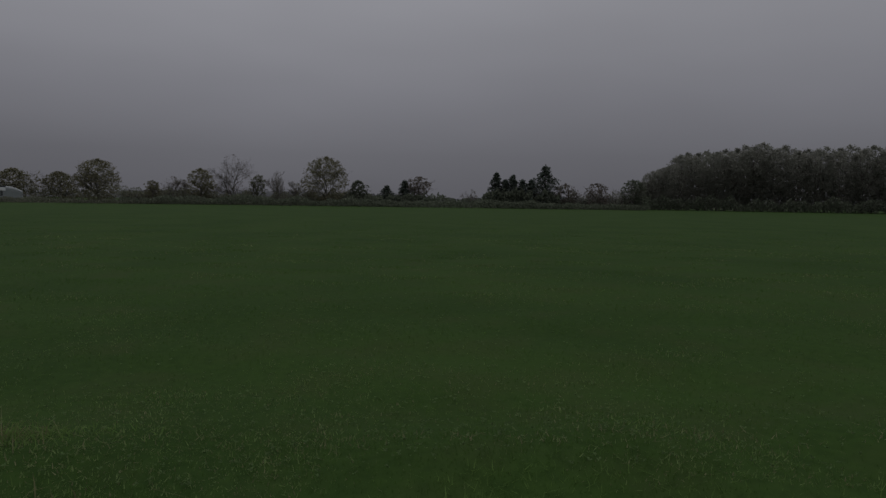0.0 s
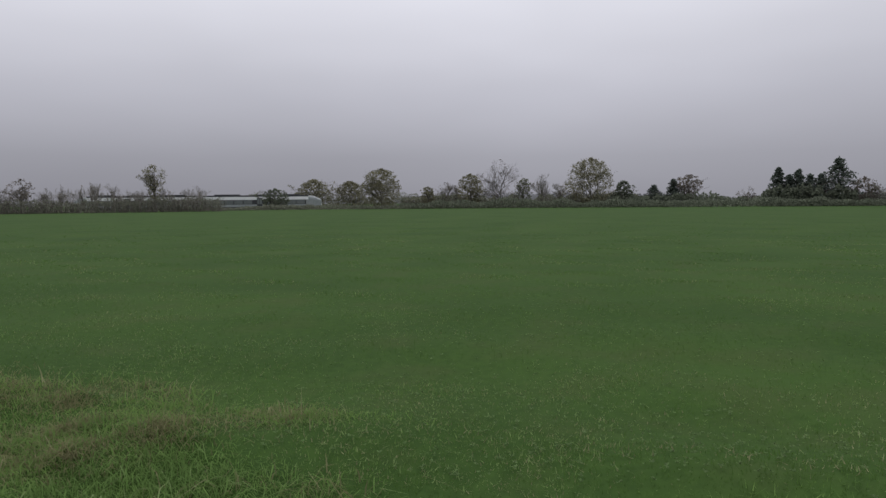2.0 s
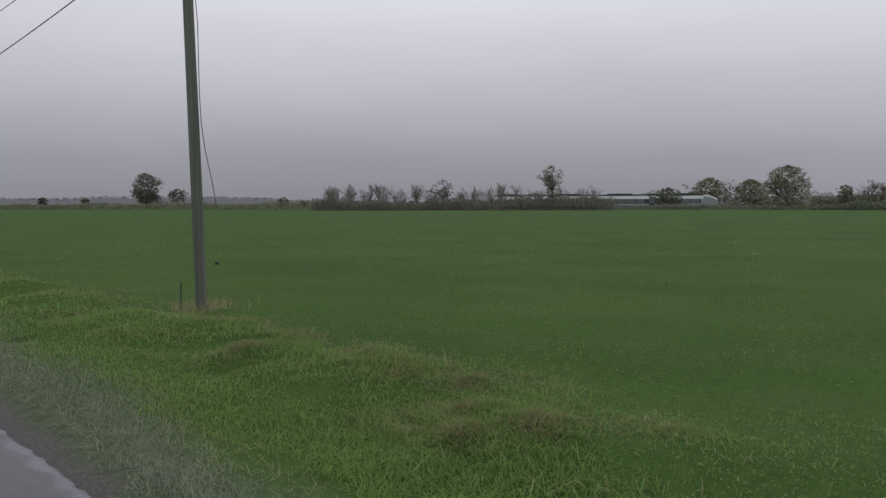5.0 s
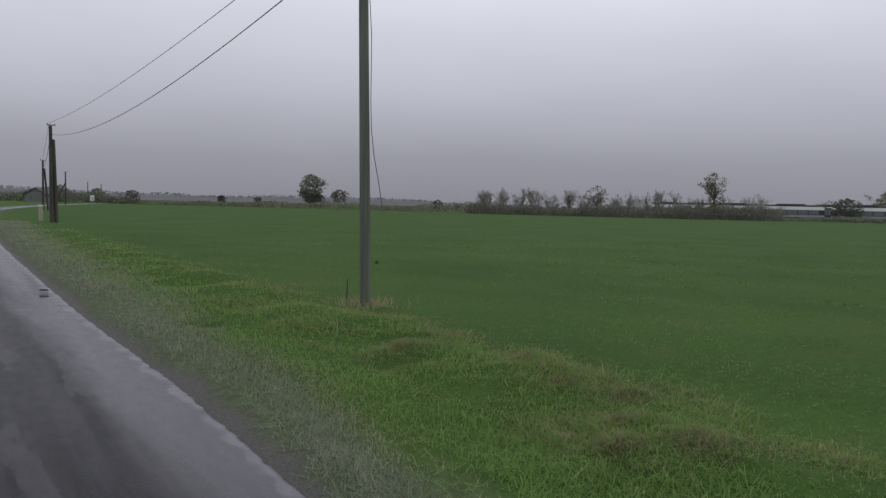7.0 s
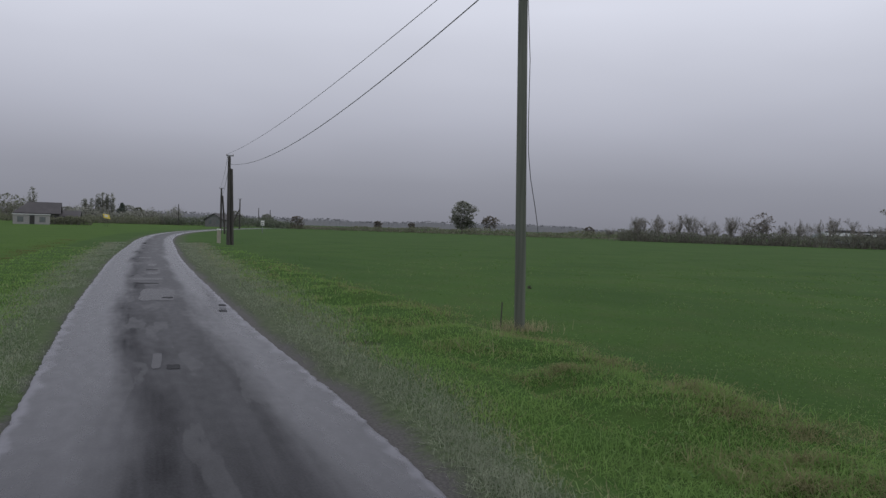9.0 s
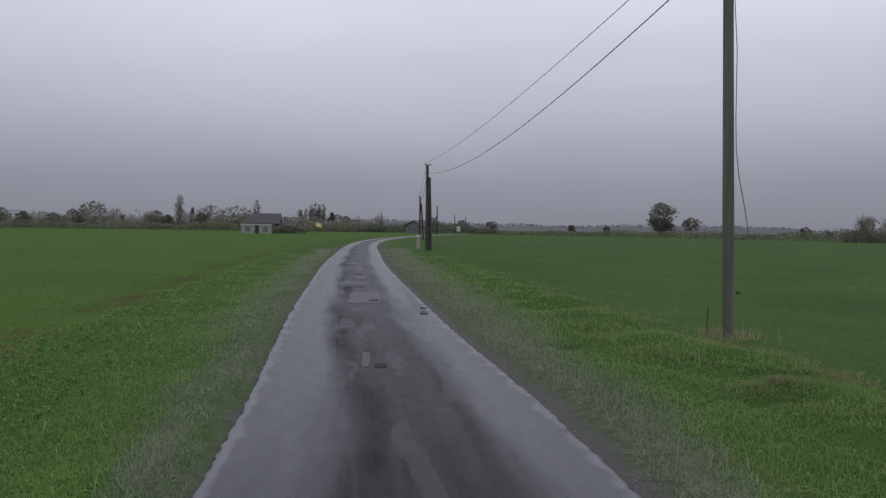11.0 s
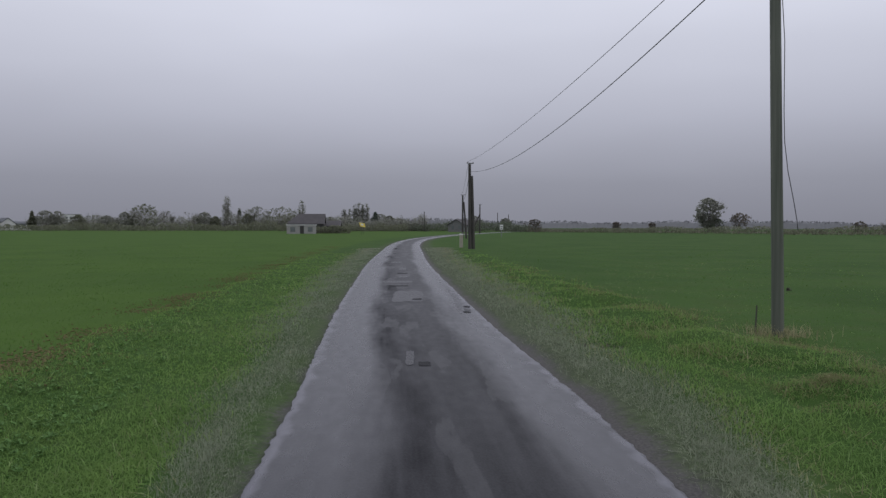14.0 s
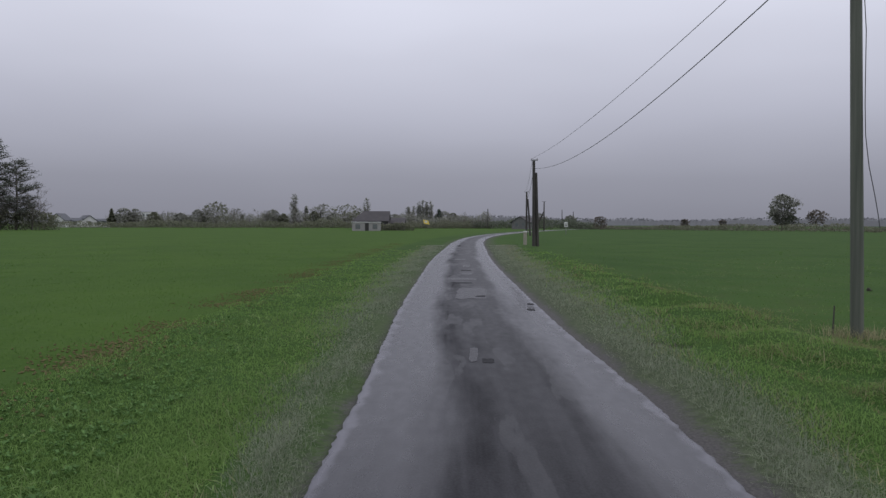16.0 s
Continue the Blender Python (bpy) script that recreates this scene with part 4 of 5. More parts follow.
def far_woods():
    """A low wooded skyline more than a kilometre off, distance haze put into its colour."""
    rng = np.random.default_rng(21)
    n = 25000
    az = rng.uniform(-60, 150, n)
    x = np.radians(az)
    ridge = 9.5 + 4 * np.sin(x * 5 + 1) + 3 * np.sin(x * 13 + 2) + 0.9 * np.sin(x * 41) + 0.5 * np.sin(x * 97 + 1)
    d = rng.uniform(1150, 1350, n)
    c = np.stack([d * np.sin(x), d * np.cos(x), np.maximum(2.5, ridge) * rng.random(n) ** 0.7], 1)
    ob = quads_mesh("far_woodland", cards(rng, c, 3.2), M_far_haze)
    # the wood's closed body below the ragged tops
    a = np.radians(np.linspace(-60, 150, 1400))
    crest = 9.5 + 4 * np.sin(a * 5 + 1) + 3 * np.sin(a * 13 + 2) + 0.9 * np.sin(a * 41) + 0.5 * np.sin(a * 97 + 1)
    crest = np.maximum(2.5, crest) * 0.8 + rng.normal(size=1400) * 0.5
    rows = [np.stack([d0 * np.sin(a), d0 * np.cos(a), z0], 1) for d0, z0 in ((1130, crest * 0 - 1), (1150, crest * 0.75), (1220, crest), (1380, crest * 0.9), (1400, crest * 0 - 1))]
    body = [(k * 1400 + i, k * 1400 + i + 1, (k + 1) * 1400 + i + 1, (k + 1) * 1400 + i) for k in range(4) for i in range(1399)]
    raw("wood_body", np.concatenate(rows).tolist(), body, M_far_haze, ob)
    tagged(ob, "haze-grey wooded skyline far beyond the fields", "woodland", kind="stuff")


far_woods()


# ---- the railway and its train ----
FOOT = polar(65, 200, -0.3)
ALONG = Vector((-math.cos(radians(65)), math.sin(radians(65)), 0))
TRACK = Matrix.Translation(FOOT) @ Matrix((ALONG.to_tuple(), (Vector((0, 0, 1)).cross(ALONG)).to_tuple(), (0, 0, 1))).transposed().to_4x4()


def track():
    bm = bmesh.new()
    prof = ((-3.0, 0.0), (-1.9, 0.42), (1.9, 0.42), (3.0, 0.0))
    rows = [[bm.verts.new((x, y, z)) for y, z in prof] for x in range(-420, 421, 20)]
    for a, b in zip(rows, rows[1:]):
        for i in range(3):
            bm.faces.new((a[i], a[i + 1], b[i + 1], b[i]))
    bed = part("railway_track", bm, M_ballast)
    bed.matrix_world = TRACK
    tagged(bed, "low gravel railway bed crossing behind the field", "railway", kind="structure")
    for y in (-0.75, 0.75):
        bm = bmesh.new()
        box(bm, (-420, y - 0.035, 0.45), (420, y + 0.035, 0.60), 0.01)
        part("rail", bm, M_rail, bed)


def car_shell(bm, x0, x1, half, z0, z1, nose):
    """A railcar's hull: rounded shoulders, a raked nose at one end."""
    prof = ((half, z0), (half, z0 + 1.9), (half * 0.97, z1 - 0.55), (half * 0.80, z1 - 0.18), (half * 0.45, z1))
    ring = list(prof) + [(-y, z) for y, z in reversed(prof)]
    n = len(ring)
    stations = [(x0, 0.0), (x1 - nose * 2.6, 0.0), (x1 - nose * 1.6, 0.12), (x1 - nose * 0.8, 0.45), (x1, 1.0)] if nose > 0 else [(x0, 0.0), (x1, 0.0)]
    rows = []
    for x, k in stations:
        row = []
        for y, z in ring:
            drop = k * max(0, (z - z0 - 1.1)) * 0.62
            row.append(bm.verts.new((x, y * (1 - 0.18 * k), z - drop)))
        rows.append(row)
    for a, b in zip(rows, rows[1:]):
        for i in range(n):
            j = (i + 1) % n
            bm.faces.new((a[i], a[j], b[j], b[i]))
    bm.faces.new(rows[0])
    bm.faces.new(list(reversed(rows[-1])))
    bmesh.ops.recalc_face_normals(bm, faces=bm.faces)


def railcar(m, label):
    """One car, cab at +x: white upper band, silver window band, dark roof and skirt."""
    root = new("railcar")
    length, half, z0, z1 = 30.6, 1.42, 1.05, 4.02
    bm = bmesh.new()
    car_shell(bm, 0, length, half, z0, z1, 1.5)
    body = part("body", bm, M_train_grey, root)
    bm = bmesh.new()
    for y in (-1, 1):
        box(bm, (0.2, y * (half + 0.012) - 0.015, 2.90), (length - 3.4, y * (half + 0.012) + 0.015, 3.66), 0.01)
    part("cantrail_band", bm, M_train_white, body, "white painted band above the windows")
    bm = bmesh.new()
    box(bm, (0.3, -1.25, 3.72), (length - 3.4, 1.25, 4.08), 0.08)
    box(bm, (3.0, -1.0, 4.06), (9.5, 1.0, 4.34), 0.08)
    box(bm, (13.0, -1.0, 4.06), (17.5, 1.0, 4.28), 0.08)
    box(bm, (20.5, -0.9, 4.06), (25.0, 0.9, 4.36), 0.08)
    part("roof", bm, M_train_dark, root, "dark grey roof with equipment boxes")
    bm = bmesh.new()
    box(bm, (0.4, -1.30, 0.60), (length - 1.2, 1.30, 1.10), 0.05)
    part("skirt", bm, M_train_dark, root)
    bm = bmesh.new()
    for y in (-1, 1):
        box(bm, (0.5, y * (half + 0.006) - 0.01, 1.70), (length - 4.0, y * (half + 0.006) + 0.01, 2.895))
    part("window_band", bm, M_train_dark, body, "dark band round the windows")
    for x in (2.0, 4.4, 6.8, 9.2, 11.6, 20.4, 22.8, 25.2):
        for y in (-1, 1):
            bm = bmesh.new()
            box(bm, (x - 1.10, y * (half + 0.012) - 0.02, 1.80), (x + 1.10, y * (half + 0.012) + 0.02, 2.86), 0.015)
            part("window", bm, M_glass, root)
    for x in (14.6, 17.4):
        for y in (-1, 1):
            bm = bmesh.new()
            box(bm, (x - 0.72, y * (half + 0.02) - 0.02, 1.10), (x + 0.72, y * (half + 0.02) + 0.02, 3.45), 0.02)
            door = part("door", bm, M_train_dark, root, "dark framed sliding passenger door")
            for k in (-1, 1):
                bm = bmesh.new()
                box(bm, (x + k * 0.33 - 0.27, y * (half + 0.046) - 0.008, 1.75), (x + k * 0.33 + 0.27, y * (half + 0.046) + 0.008, 3.2), 0.005)
                part("pane", bm, M_glass, door)
    bm = bmesh.new()
    box(bm, (length - 2.35, -1.16, 2.35), (length - 2.25, 1.16, 3.15), 0.02)
    bmesh.ops.rotate(bm, verts=bm.verts, cent=(length - 2.3, 0, 2.7), matrix=Matrix.Rotation(radians(-38), 3, "Y"))
    bmesh.ops.translate(bm, verts=bm.verts, vec=(1.1, 0, 0.05))
    part("windscreen", bm, M_glass, root)
    for y in (-0.75, 0.75):
        bm = bmesh.new()
        bmesh.ops.create_uvsphere(bm, u_segments=10, v_segments=6, radius=0.12, matrix=Matrix.Translation((length + 0.0, y, 1.5)))
        part("headlight", bm, M_sign_white, root)
    for x in (4.5, length - 5.5):
        bm = bmesh.new()
        box(bm, (x - 1.7, -1.05, 0.75), (x + 1.7, 1.05, 1.05), 0.05)
        bogie = part("bogie", bm, M_train_dark, root)
        for dx in (-1.15, 1.15):
            for y in (-0.75, 0.75):
                bm = bmesh.new()
                bmesh.ops.create_cone(bm, cap_ends=True, segments=20, radius1=0.42, radius2=0.42, depth=0.13, matrix=Matrix.Translation((x + dx, y, 1.02)) @ Matrix.Rotation(radians(90), 4, "X"))
                part("wheel", bm, M_rail, bogie)
    root.matrix_world = m
    tagged(root, label, "train", "railcars of the train")
    return root


track()
first = railcar(TRACK @ pose(35.6, 0, 0), "white and grey diesel railcar with dark roof on the track")
copy_thing(first, TRACK @ pose(34.4, 0, 0, 0, 0, 180))


# ---- overhead line ----
def pole(base, top, r0, r1, mat, label, arm=0.0, brace=None, turn=0.0):
    root = new("utility_pole")
    root.location = base
    lean = Vector(top) - Vector(base)
    k = 8
    line = [tuple(lean * (i / (k - 1)) + Vector((0, 0, -0.3 if i == 0 else 0))) for i in range(k)]
    tubes("shaft", [line], [np.linspace(r0, r1, k)], mat, root, 14)
    bm = bmesh.new()
    bmesh.ops.create_cone(bm, cap_ends=True, segments=14, radius1=r1 * 1.02, radius2=r1 * 0.55, depth=0.07, matrix=Matrix.Translation(lean + Vector((0, 0, 0.03))))
    part("pole_cap", bm, mat, root)
    if arm:
        bm = bmesh.new()
        box(bm, (-arm, -0.04, lean.z + 0.05), (arm, 0.04, lean.z + 0.13), 0.008)
        cross = part("crossarm", bm, M_steel, root)
        cross.rotation_euler = (0, 0, turn)
        for sx in (-0.85, 0.85):
            bm = bmesh.new()
            bmesh.ops.create_cone(bm, cap_ends=True, segments=10, radius1=0.035, radius2=0.02, depth=0.07, matrix=Matrix.Translation((sx * arm, 0, lean.z + 0.165)))
            part("insulator", bm, M_porcelain, cross)
    if brace:
        foot, head = Vector(brace[0]), Vector(brace[1])
        tubes("brace", [[tuple(foot + Vector((0, 0, -0.3))), tuple((foot + head) / 2), tuple(head)]], [[r0 * 0.95, r0 * 0.85, r0 * 0.75]], mat, root, 10)
        bm = bmesh.new()
        bmesh.ops.create_cone(bm, cap_ends=True, segments=10, radius1=r0 * 0.8, radius2=r0 * 0.5, depth=0.06, matrix=Matrix.Translation(head))
        part("brace_cap", bm, mat, root)
    tagged(root, label, "pole", "poles along the lane")
    return root


near_pole = pole((5.20, 10.67, 0.05), (5.07, 10.73, 6.45), 0.090, 0.074, M_pole, "weathered grey wooden utility pole standing in tufted grass", 0.30)
pole((3.46, 52.3, 0), (3.42, 52.3, 6.02), 0.13, 0.10, M_dark_pole, "dark wooden utility pole with a brace beside the lane", 0.24, ((0.27, 0.1, 0), (0.12, 0.02, 5.2)))
pole((5.75, 101, 0), (5.75, 101, 5.9), 0.14, 0.11, M_dark_pole, "dark wooden utility pole with a brace near the bend", 0.28, ((0.55, 0.1, 0), (0.16, 0.02, 5.0)))
for az, dist, el in ((4.62, 180, 1.72), (0.3, 260, 1.18), (6.0, 285, 1.10), (6.85, 300, 0.97), (-3.2, 290, 0.95), (-1.5, 290, 0.75), (-12.6, 270, 0.95)):
    p = polar(az, dist)
    stay = ((-2.0, 0, 0.4), (-0.1, 0, 4.6)) if dist < 200 else None
    pole(p, p + Vector((0, 0, up(el, dist))), 0.17, 0.13, M_dark_pole, "dark distant utility pole by the village", 0.5 if dist < 200 else 0.0, stay)


def wire(name, a, b, sag, r, label):
    t = np.linspace(0, 1, 40)[:, None]
    a, b = np.array(a), np.array(b)
    line = a + (b - a) * t
    line[:, 2] -= 4 * sag * (t * (1 - t))[:, 0]
    tagged(tubes(name, line[None], np.full((1, 40), r), M_cable, None, 6), label, "cable", "overhead cables")


wire("overhead_cable", (3.30, 52.3, 6.22), (4.90, 10.85, 6.25), 0.42, 0.008, "thin black overhead wire sagging between poles")
wire("overhead_cable", (3.50, 52.2, 5.52), (5.05, 10.60, 5.86), 0.93, 0.011, "thick black overhead cable sagging between poles")
wire("overhead_cable", (3.34, 52.4, 6.22), (5.60, 101, 6.1), 0.45, 0.010, "thin black overhead wire sagging between poles")
wire("overhead_cable", (3.42, 52.4, 5.50), (5.65, 100.9, 5.3), 0.85, 0.014, "thick black overhead cable sagging between poles")

side = Vector((0.90, -0.436, 0))
loose = [Vector((5.04, 10.70, 5.6)) + side * 0.10] + [Vector((5.13, 10.66, 0)) + side * o + Vector((0, 0, z)) for o, z in ((0.085, 4.3), (0.09, 3.3), (0.105, 2.85), (0.155, 2.42), (0.235, 2.0), (0.285, 1.7), (0.30, 1.56))]
tagged(tubes("hanging_cable", [[tuple(v) for v in loose]], np.full((1, len(loose)), 0.006), M_cable, None, 6), "loose black cable end dangling from the pole", "cable")


def stake(x, y, h):
    bm = bmesh.new()
    bmesh.ops.create_cone(bm, cap_ends=True, segments=8, radius1=0.014, radius2=0.011, depth=h + 0.1, matrix=Matrix.Translation((x, y, h / 2)) @ Matrix.Rotation(0.04, 4, "Y"))
    tagged(part("stake", bm, M_dark_pole), "short dark wooden stake beside the pole", "stake")


stake(4.96, 10.87, 0.38)


# ---- roadside signs ----
def marker_post():
    root = new("marker_post")
    root.location = (3.02, 55.5, 0)
    bm = bmesh.new()
    box(bm, (-0.13, -0.09, -0.1), (0.13, 0.09, 1.02), 0.03)
    part("post", bm, M_marker, root)
    bm = bmesh.new()
    box(bm, (-0.14, -0.10, 0.98), (0.14, 0.10, 1.08), 0.02)
    part("cap", bm, M_sign_white, root)
    tagged(root, "pale yellowish cable marker box standing by the pole", "marker")


def white_sign():
    root = new("road_sign")
    root.location = polar(6.28, 118)
    bm = bmesh.new()
    bmesh.ops.create_cone(bm, cap_ends=True, segments=10, radius1=0.05, radius2=0.05, depth=2.2, matrix=Matrix.Translation((0, 0, 0.9)))
    part("post", bm, M_steel, root)
    bm = bmesh.new()
    box(bm, (-0.27, -0.06, 1.20), (0.27, -0.035, 1.95), 0.01)
    panel = part("panel", bm, M_sign_white, root)
    for z in (1.35, 1.60):
        bm = bmesh.new()
        box(bm, (-0.18, -0.068, z), (0.18, -0.061, z + 0.10))
        part("bar", bm, M_sign_back, panel)
    tagged(root, "small white road sign on a grey steel post", "sign")


def yellow_sign():
    root = new("yellow_sign")
    root.location = polar(-4.5, 150)
    for x in (-0.2, 0.2):
        bm = bmesh.new()
        bmesh.ops.create_cone(bm, cap_ends=True, segments=8, radius1=0.025, radius2=0.025, depth=2.0, matrix=Matrix.Translation((x, 0.05, 0.9)))
        part("post", bm, M_dark_pole, root)
    bm = bmesh.new()
    box(bm, (-0.55, -0.03, -0.38), (0.55, 0.03, 0.38), 0.01)
    for v in bm.verts:
        v.co.x += -0.28 * v.co.z
        v.co.z += -0.18 * v.co.x + 1.95
    board = part("board", bm, M_sign_yellow, root)
    bm = bmesh.new()
    box(bm, (-0.30, -0.040, -0.10), (0.24, -0.034, 0.24))
    for v in bm.verts:
        v.co.x += -0.28 * v.co.z
        v.co.z += -0.18 * v.co.x + 1.95
    part("figure", bm, M_sign_white, board)
    tagged(root, "bright yellow slanted board on posts beside the lane", "sign")


marker_post()
white_sign()
yellow_sign()


# ---- buildings ----
def house(az, dist, width, depth, wall_h, roof_h, wall_mat, roof_mat, openings, turn=0.0, label="", gable_front=False, name="house", chimney=False, hip=0.0):
    """A house facing the lane: walls, a pitched roof with eaves, openings with frames set in the front."""
    root = new(name)
    bm = bmesh.new()
    box(bm, (-width / 2, -depth / 2, -0.2), (width / 2, depth / 2, wall_h))
    if roof_h:
        half = (depth if not gable_front else width) / 2
        run = (width if not gable_front else depth) / 2
        def at(u, v, z):
            return (u, v, z) if not gable_front else (v, u, z)
        for s in ((-1, 1) if not hip else (1,)):
            bm.faces.new([bm.verts.new(at(s * run, q, z)) for q, z in ((-half, wall_h), (half, wall_h), (0, wall_h + roof_h))])
    walls = part("wall", bm, wall_mat, root)
    bm = bmesh.new()
    if roof_h:
        slope = roof_h / half
        for s in (-1, 1):
            vs = []
            for u in (-run - 0.3, run + 0.3):
                for q, t in ((s * (half + 0.35), 0), (0, 0), (0, 0.16), (s * (half + 0.35), 0.16)):
                    vs.append(bm.verts.new(at(u + (hip if u < 0 and q == 0 else 0), q, wall_h + roof_h - abs(q) * slope + 0.03 + t)))
            for f in ((0, 1, 2, 3), (7, 6, 5, 4), (0, 4, 5, 1), (1, 5, 6, 2), (2, 6, 7, 3), (3, 7, 4, 0)):
                bm.faces.new([vs[i] for i in f])
        if hip:
            low = wall_h + roof_h - (half + 0.35) * slope + 0.03
            foot = [(-run - 0.3, -half - 0.35), (-run - 0.3, half + 0.35)]
            lower = [bm.verts.new(at(*p, low)) for p in foot] + [bm.verts.new(at(-run - 0.3 + hip, 0, wall_h + roof_h + 0.03))]
            upper = [bm.verts.new(v.co + Vector((0, 0, 0.16))) for v in lower]
            bm.faces.new(lower)
            bm.faces.new(upper)
            for i in range(3):
                bm.faces.new((lower[i], lower[(i + 1) % 3], upper[(i + 1) % 3], upper[i]))
        bmesh.ops.recalc_face_normals(bm, faces=bm.faces)
    else:
        box(bm, (-width / 2 - 0.15, -depth / 2 - 0.15, wall_h), (width / 2 + 0.15, depth / 2 + 0.15, wall_h + 0.18), 0.02)
    roof = part("roof", bm, roof_mat, root)
    if chimney:
        bm = bmesh.new()
        box(bm, (width * 0.2 - 0.35, -0.3, wall_h + roof_h - 0.6), (width * 0.2 + 0.35, 0.3, wall_h + roof_h + 0.9), 0.03)
        part("chimney", bm, M_roof, roof)
    for x, z, w, h, kind in openings:
        bm = bmesh.new()
        box(bm, (x - w / 2 - 0.08, -depth / 2 - 0.05, z - 0.08), (x + w / 2 + 0.08, -depth / 2 - 0.003, z + h + 0.08), 0.01)
        fr = part(kind, bm, M_shutter, root)
        bm = bmesh.new()
        box(bm, (x - w / 2, -depth / 2 - 0.07, z), (x + w / 2, -depth / 2 - 0.052, z + h))
        part("pane" if kind == "window" else "leaf", bm, M_glass if kind == "window" else M_opening, fr)
    p = polar(az, dist)
    root.matrix_world = Matrix.Translation(p) @ Matrix.Rotation(-radians(az + turn), 4, "Z")
    tagged(root, label, "house" if name == "house" else "building", "houses of the village")
    return root


house(-9.13, 168, 6.4, 4.5, 1.85, 0.0, M_render, M_white_wall, ((-1.9, 0.5, 0.9, 0.9, "window"), (0.1, 0.0, 0.75, 1.7, "door"), (1.9, 0.5, 0.9, 0.9, "window")), 0, "low pale rendered outbuilding with a dark doorway", name="outbuilding")
house(-8.72, 182, 8.4, 7.0, 2.3, 2.2, M_roof, M_roof, ((-2, 0.8, 1.0, 1.2, "window"), (2, 0.0, 2.2, 2.0, "door")), 4, "long farmhouse with a dark hipped roof behind an outbuilding", hip=2.6)
house(-6.95, 186, 5.0, 5.0, 1.7, 1.2, M_roof, M_roof, ((0, 0.0, 1.6, 1.5, "door"),), 4, "lower dark-roofed barn adjoining the farmhouse")
house(3.15, 235, 5.6, 7.0, 2.2, 1.7, M_shutter, M_roof, ((-1.2, 0.9, 0.9, 1.1, "window"), (1.2, 0.9, 0.9, 1.1, "window")), 25, "dark-roofed cottage behind the hedge at the bend", True)
house(-30.6, 300, 5.0, 8.0, 2.6, 2.2, M_white_wall, M_slate, ((0, 0.9, 1.0, 1.2, "window"),), 20, "white gabled house at the edge of the village", True)
house(-29.9, 305, 6.5, 6.0, 2.2, 1.0, M_white_wall, M_slate, ((-1.5, 0.9, 1.0, 1.2, "window"), (1.5, 0.9, 1.0, 1.2, "window")), 10, "low white house wing under a grey roof")
house(-29.0, 310, 5.0, 8.0, 2.4, 1.9, M_white_wall, M_slate, ((0, 0.9, 1.0, 1.2, "window"),), -15, "white gabled house at the edge of the village", True)
house(-28.3, 312, 9.0, 6.0, 2.3, 0.7, M_white_wall, M_slate, ((-2.5, 0.8, 1.1, 1.2, "window"), (0, 0.8, 1.1, 1.2, "window"), (2.5, 0.8, 1.1, 1.2, "window")), 5, "long low white building under a grey roof")
house(-27.2, 320, 4.6, 7.0, 2.6, 1.6, M_white_wall, M_slate, ((0, 0.9, 1.0, 1.2, "window"),), 10, "small white gabled house among trees", True)
house(-24.9, 640, 12.0, 11.0, 10.4, 0.0, M_white_wall, M_slate, tuple((x, z, 1.5, 1.3, "window") for x in (-4.4, -1.5, 1.5, 4.4) for z in (1.5, 4.4, 7.3)), 0, "pale flat-roofed apartment block beyond the village", name="apartment_block")
house(-19.7, 420, 7, 7, 3.2, 2.2, M_white_wall, M_slate, ((-1.5, 1, 1, 1.2, "window"), (1.5, 1, 1, 1.2, "window")), 12, "white house half hidden by garden trees")


# ---- patches on the lane ----
M_patch = material("fresh_asphalt_patch", (0.036, 0.036, 0.039), 0.8, (0.026, 0.026, 0.028), 3.0, 60.0, 0.4, spec=0.10)
M_patch_pale = material("worn_wet_patch", (0.050, 0.049, 0.054), 0.40, (0.032, 0.032, 0.035), 3.0, 60.0, 0.5, spec=0.19)


def patch(x, y, w, length, mat, seed, label):
    rng = np.random.default_rng(seed)
    bm = bmesh.new()
    ring = []
    for i in range(26):
        a = i / 26 * 2 * math.pi
        r = 1 / max(abs(math.cos(a)), abs(math.sin(a))) ** 0.95 * rng.uniform(0.88, 1.06)
        px, py = x + math.cos(a) * w / 2 * r, y + math.sin(a) * length / 2 * r
        k = (px - float(road_centre(py))) / 1.31
        ring.append(bm.verts.new((px, py, 0.012 + 0.03 * (1 - k * k) + 0.004)))
    k = (x - float(road_centre(y))) / 1.31
    mid = bm.verts.new((x, y, 0.012 + 0.03 * (1 - k * k) + 0.006))
    for i in range(26):
        bm.faces.new((ring[i], ring[(i + 1) % 26], mid))
    part("patch", bm, mat, bpy.data.objects["road"], label)


for i, (x, y, w, length, pale) in enumerate((
    (-0.36, 16.5, 0.70, 2.7, 1), (-0.17, 15.75, 0.26, 0.45, 0), (-0.72, 20.75, 0.86, 0.75, 1), (-0.63, 19.3, 0.52, 0.30, 0),
    (-0.66, 24.5, 0.36, 0.40, 0), (-0.72, 27.2, 0.26, 1.6, 1), (-1.12, 32.1, 0.46, 0.9, 1), (-0.60, 22.9, 0.30, 0.9, 1),
    (0.84, 14.5, 0.14, 0.30, 0), (0.79, 13.55, 0.14, 0.30, 0), (0.82, 14.0, 0.12, 0.36, 1),
    (-0.20, 8.70, 0.10, 0.95, 1), (-0.03, 8.30, 0.14, 0.26, 0))):
    patch(x, y, w, length, M_patch_pale if pale else M_patch, 40 + i, "pale worn patch in the asphalt" if pale else "dark repair patch in the asphalt")


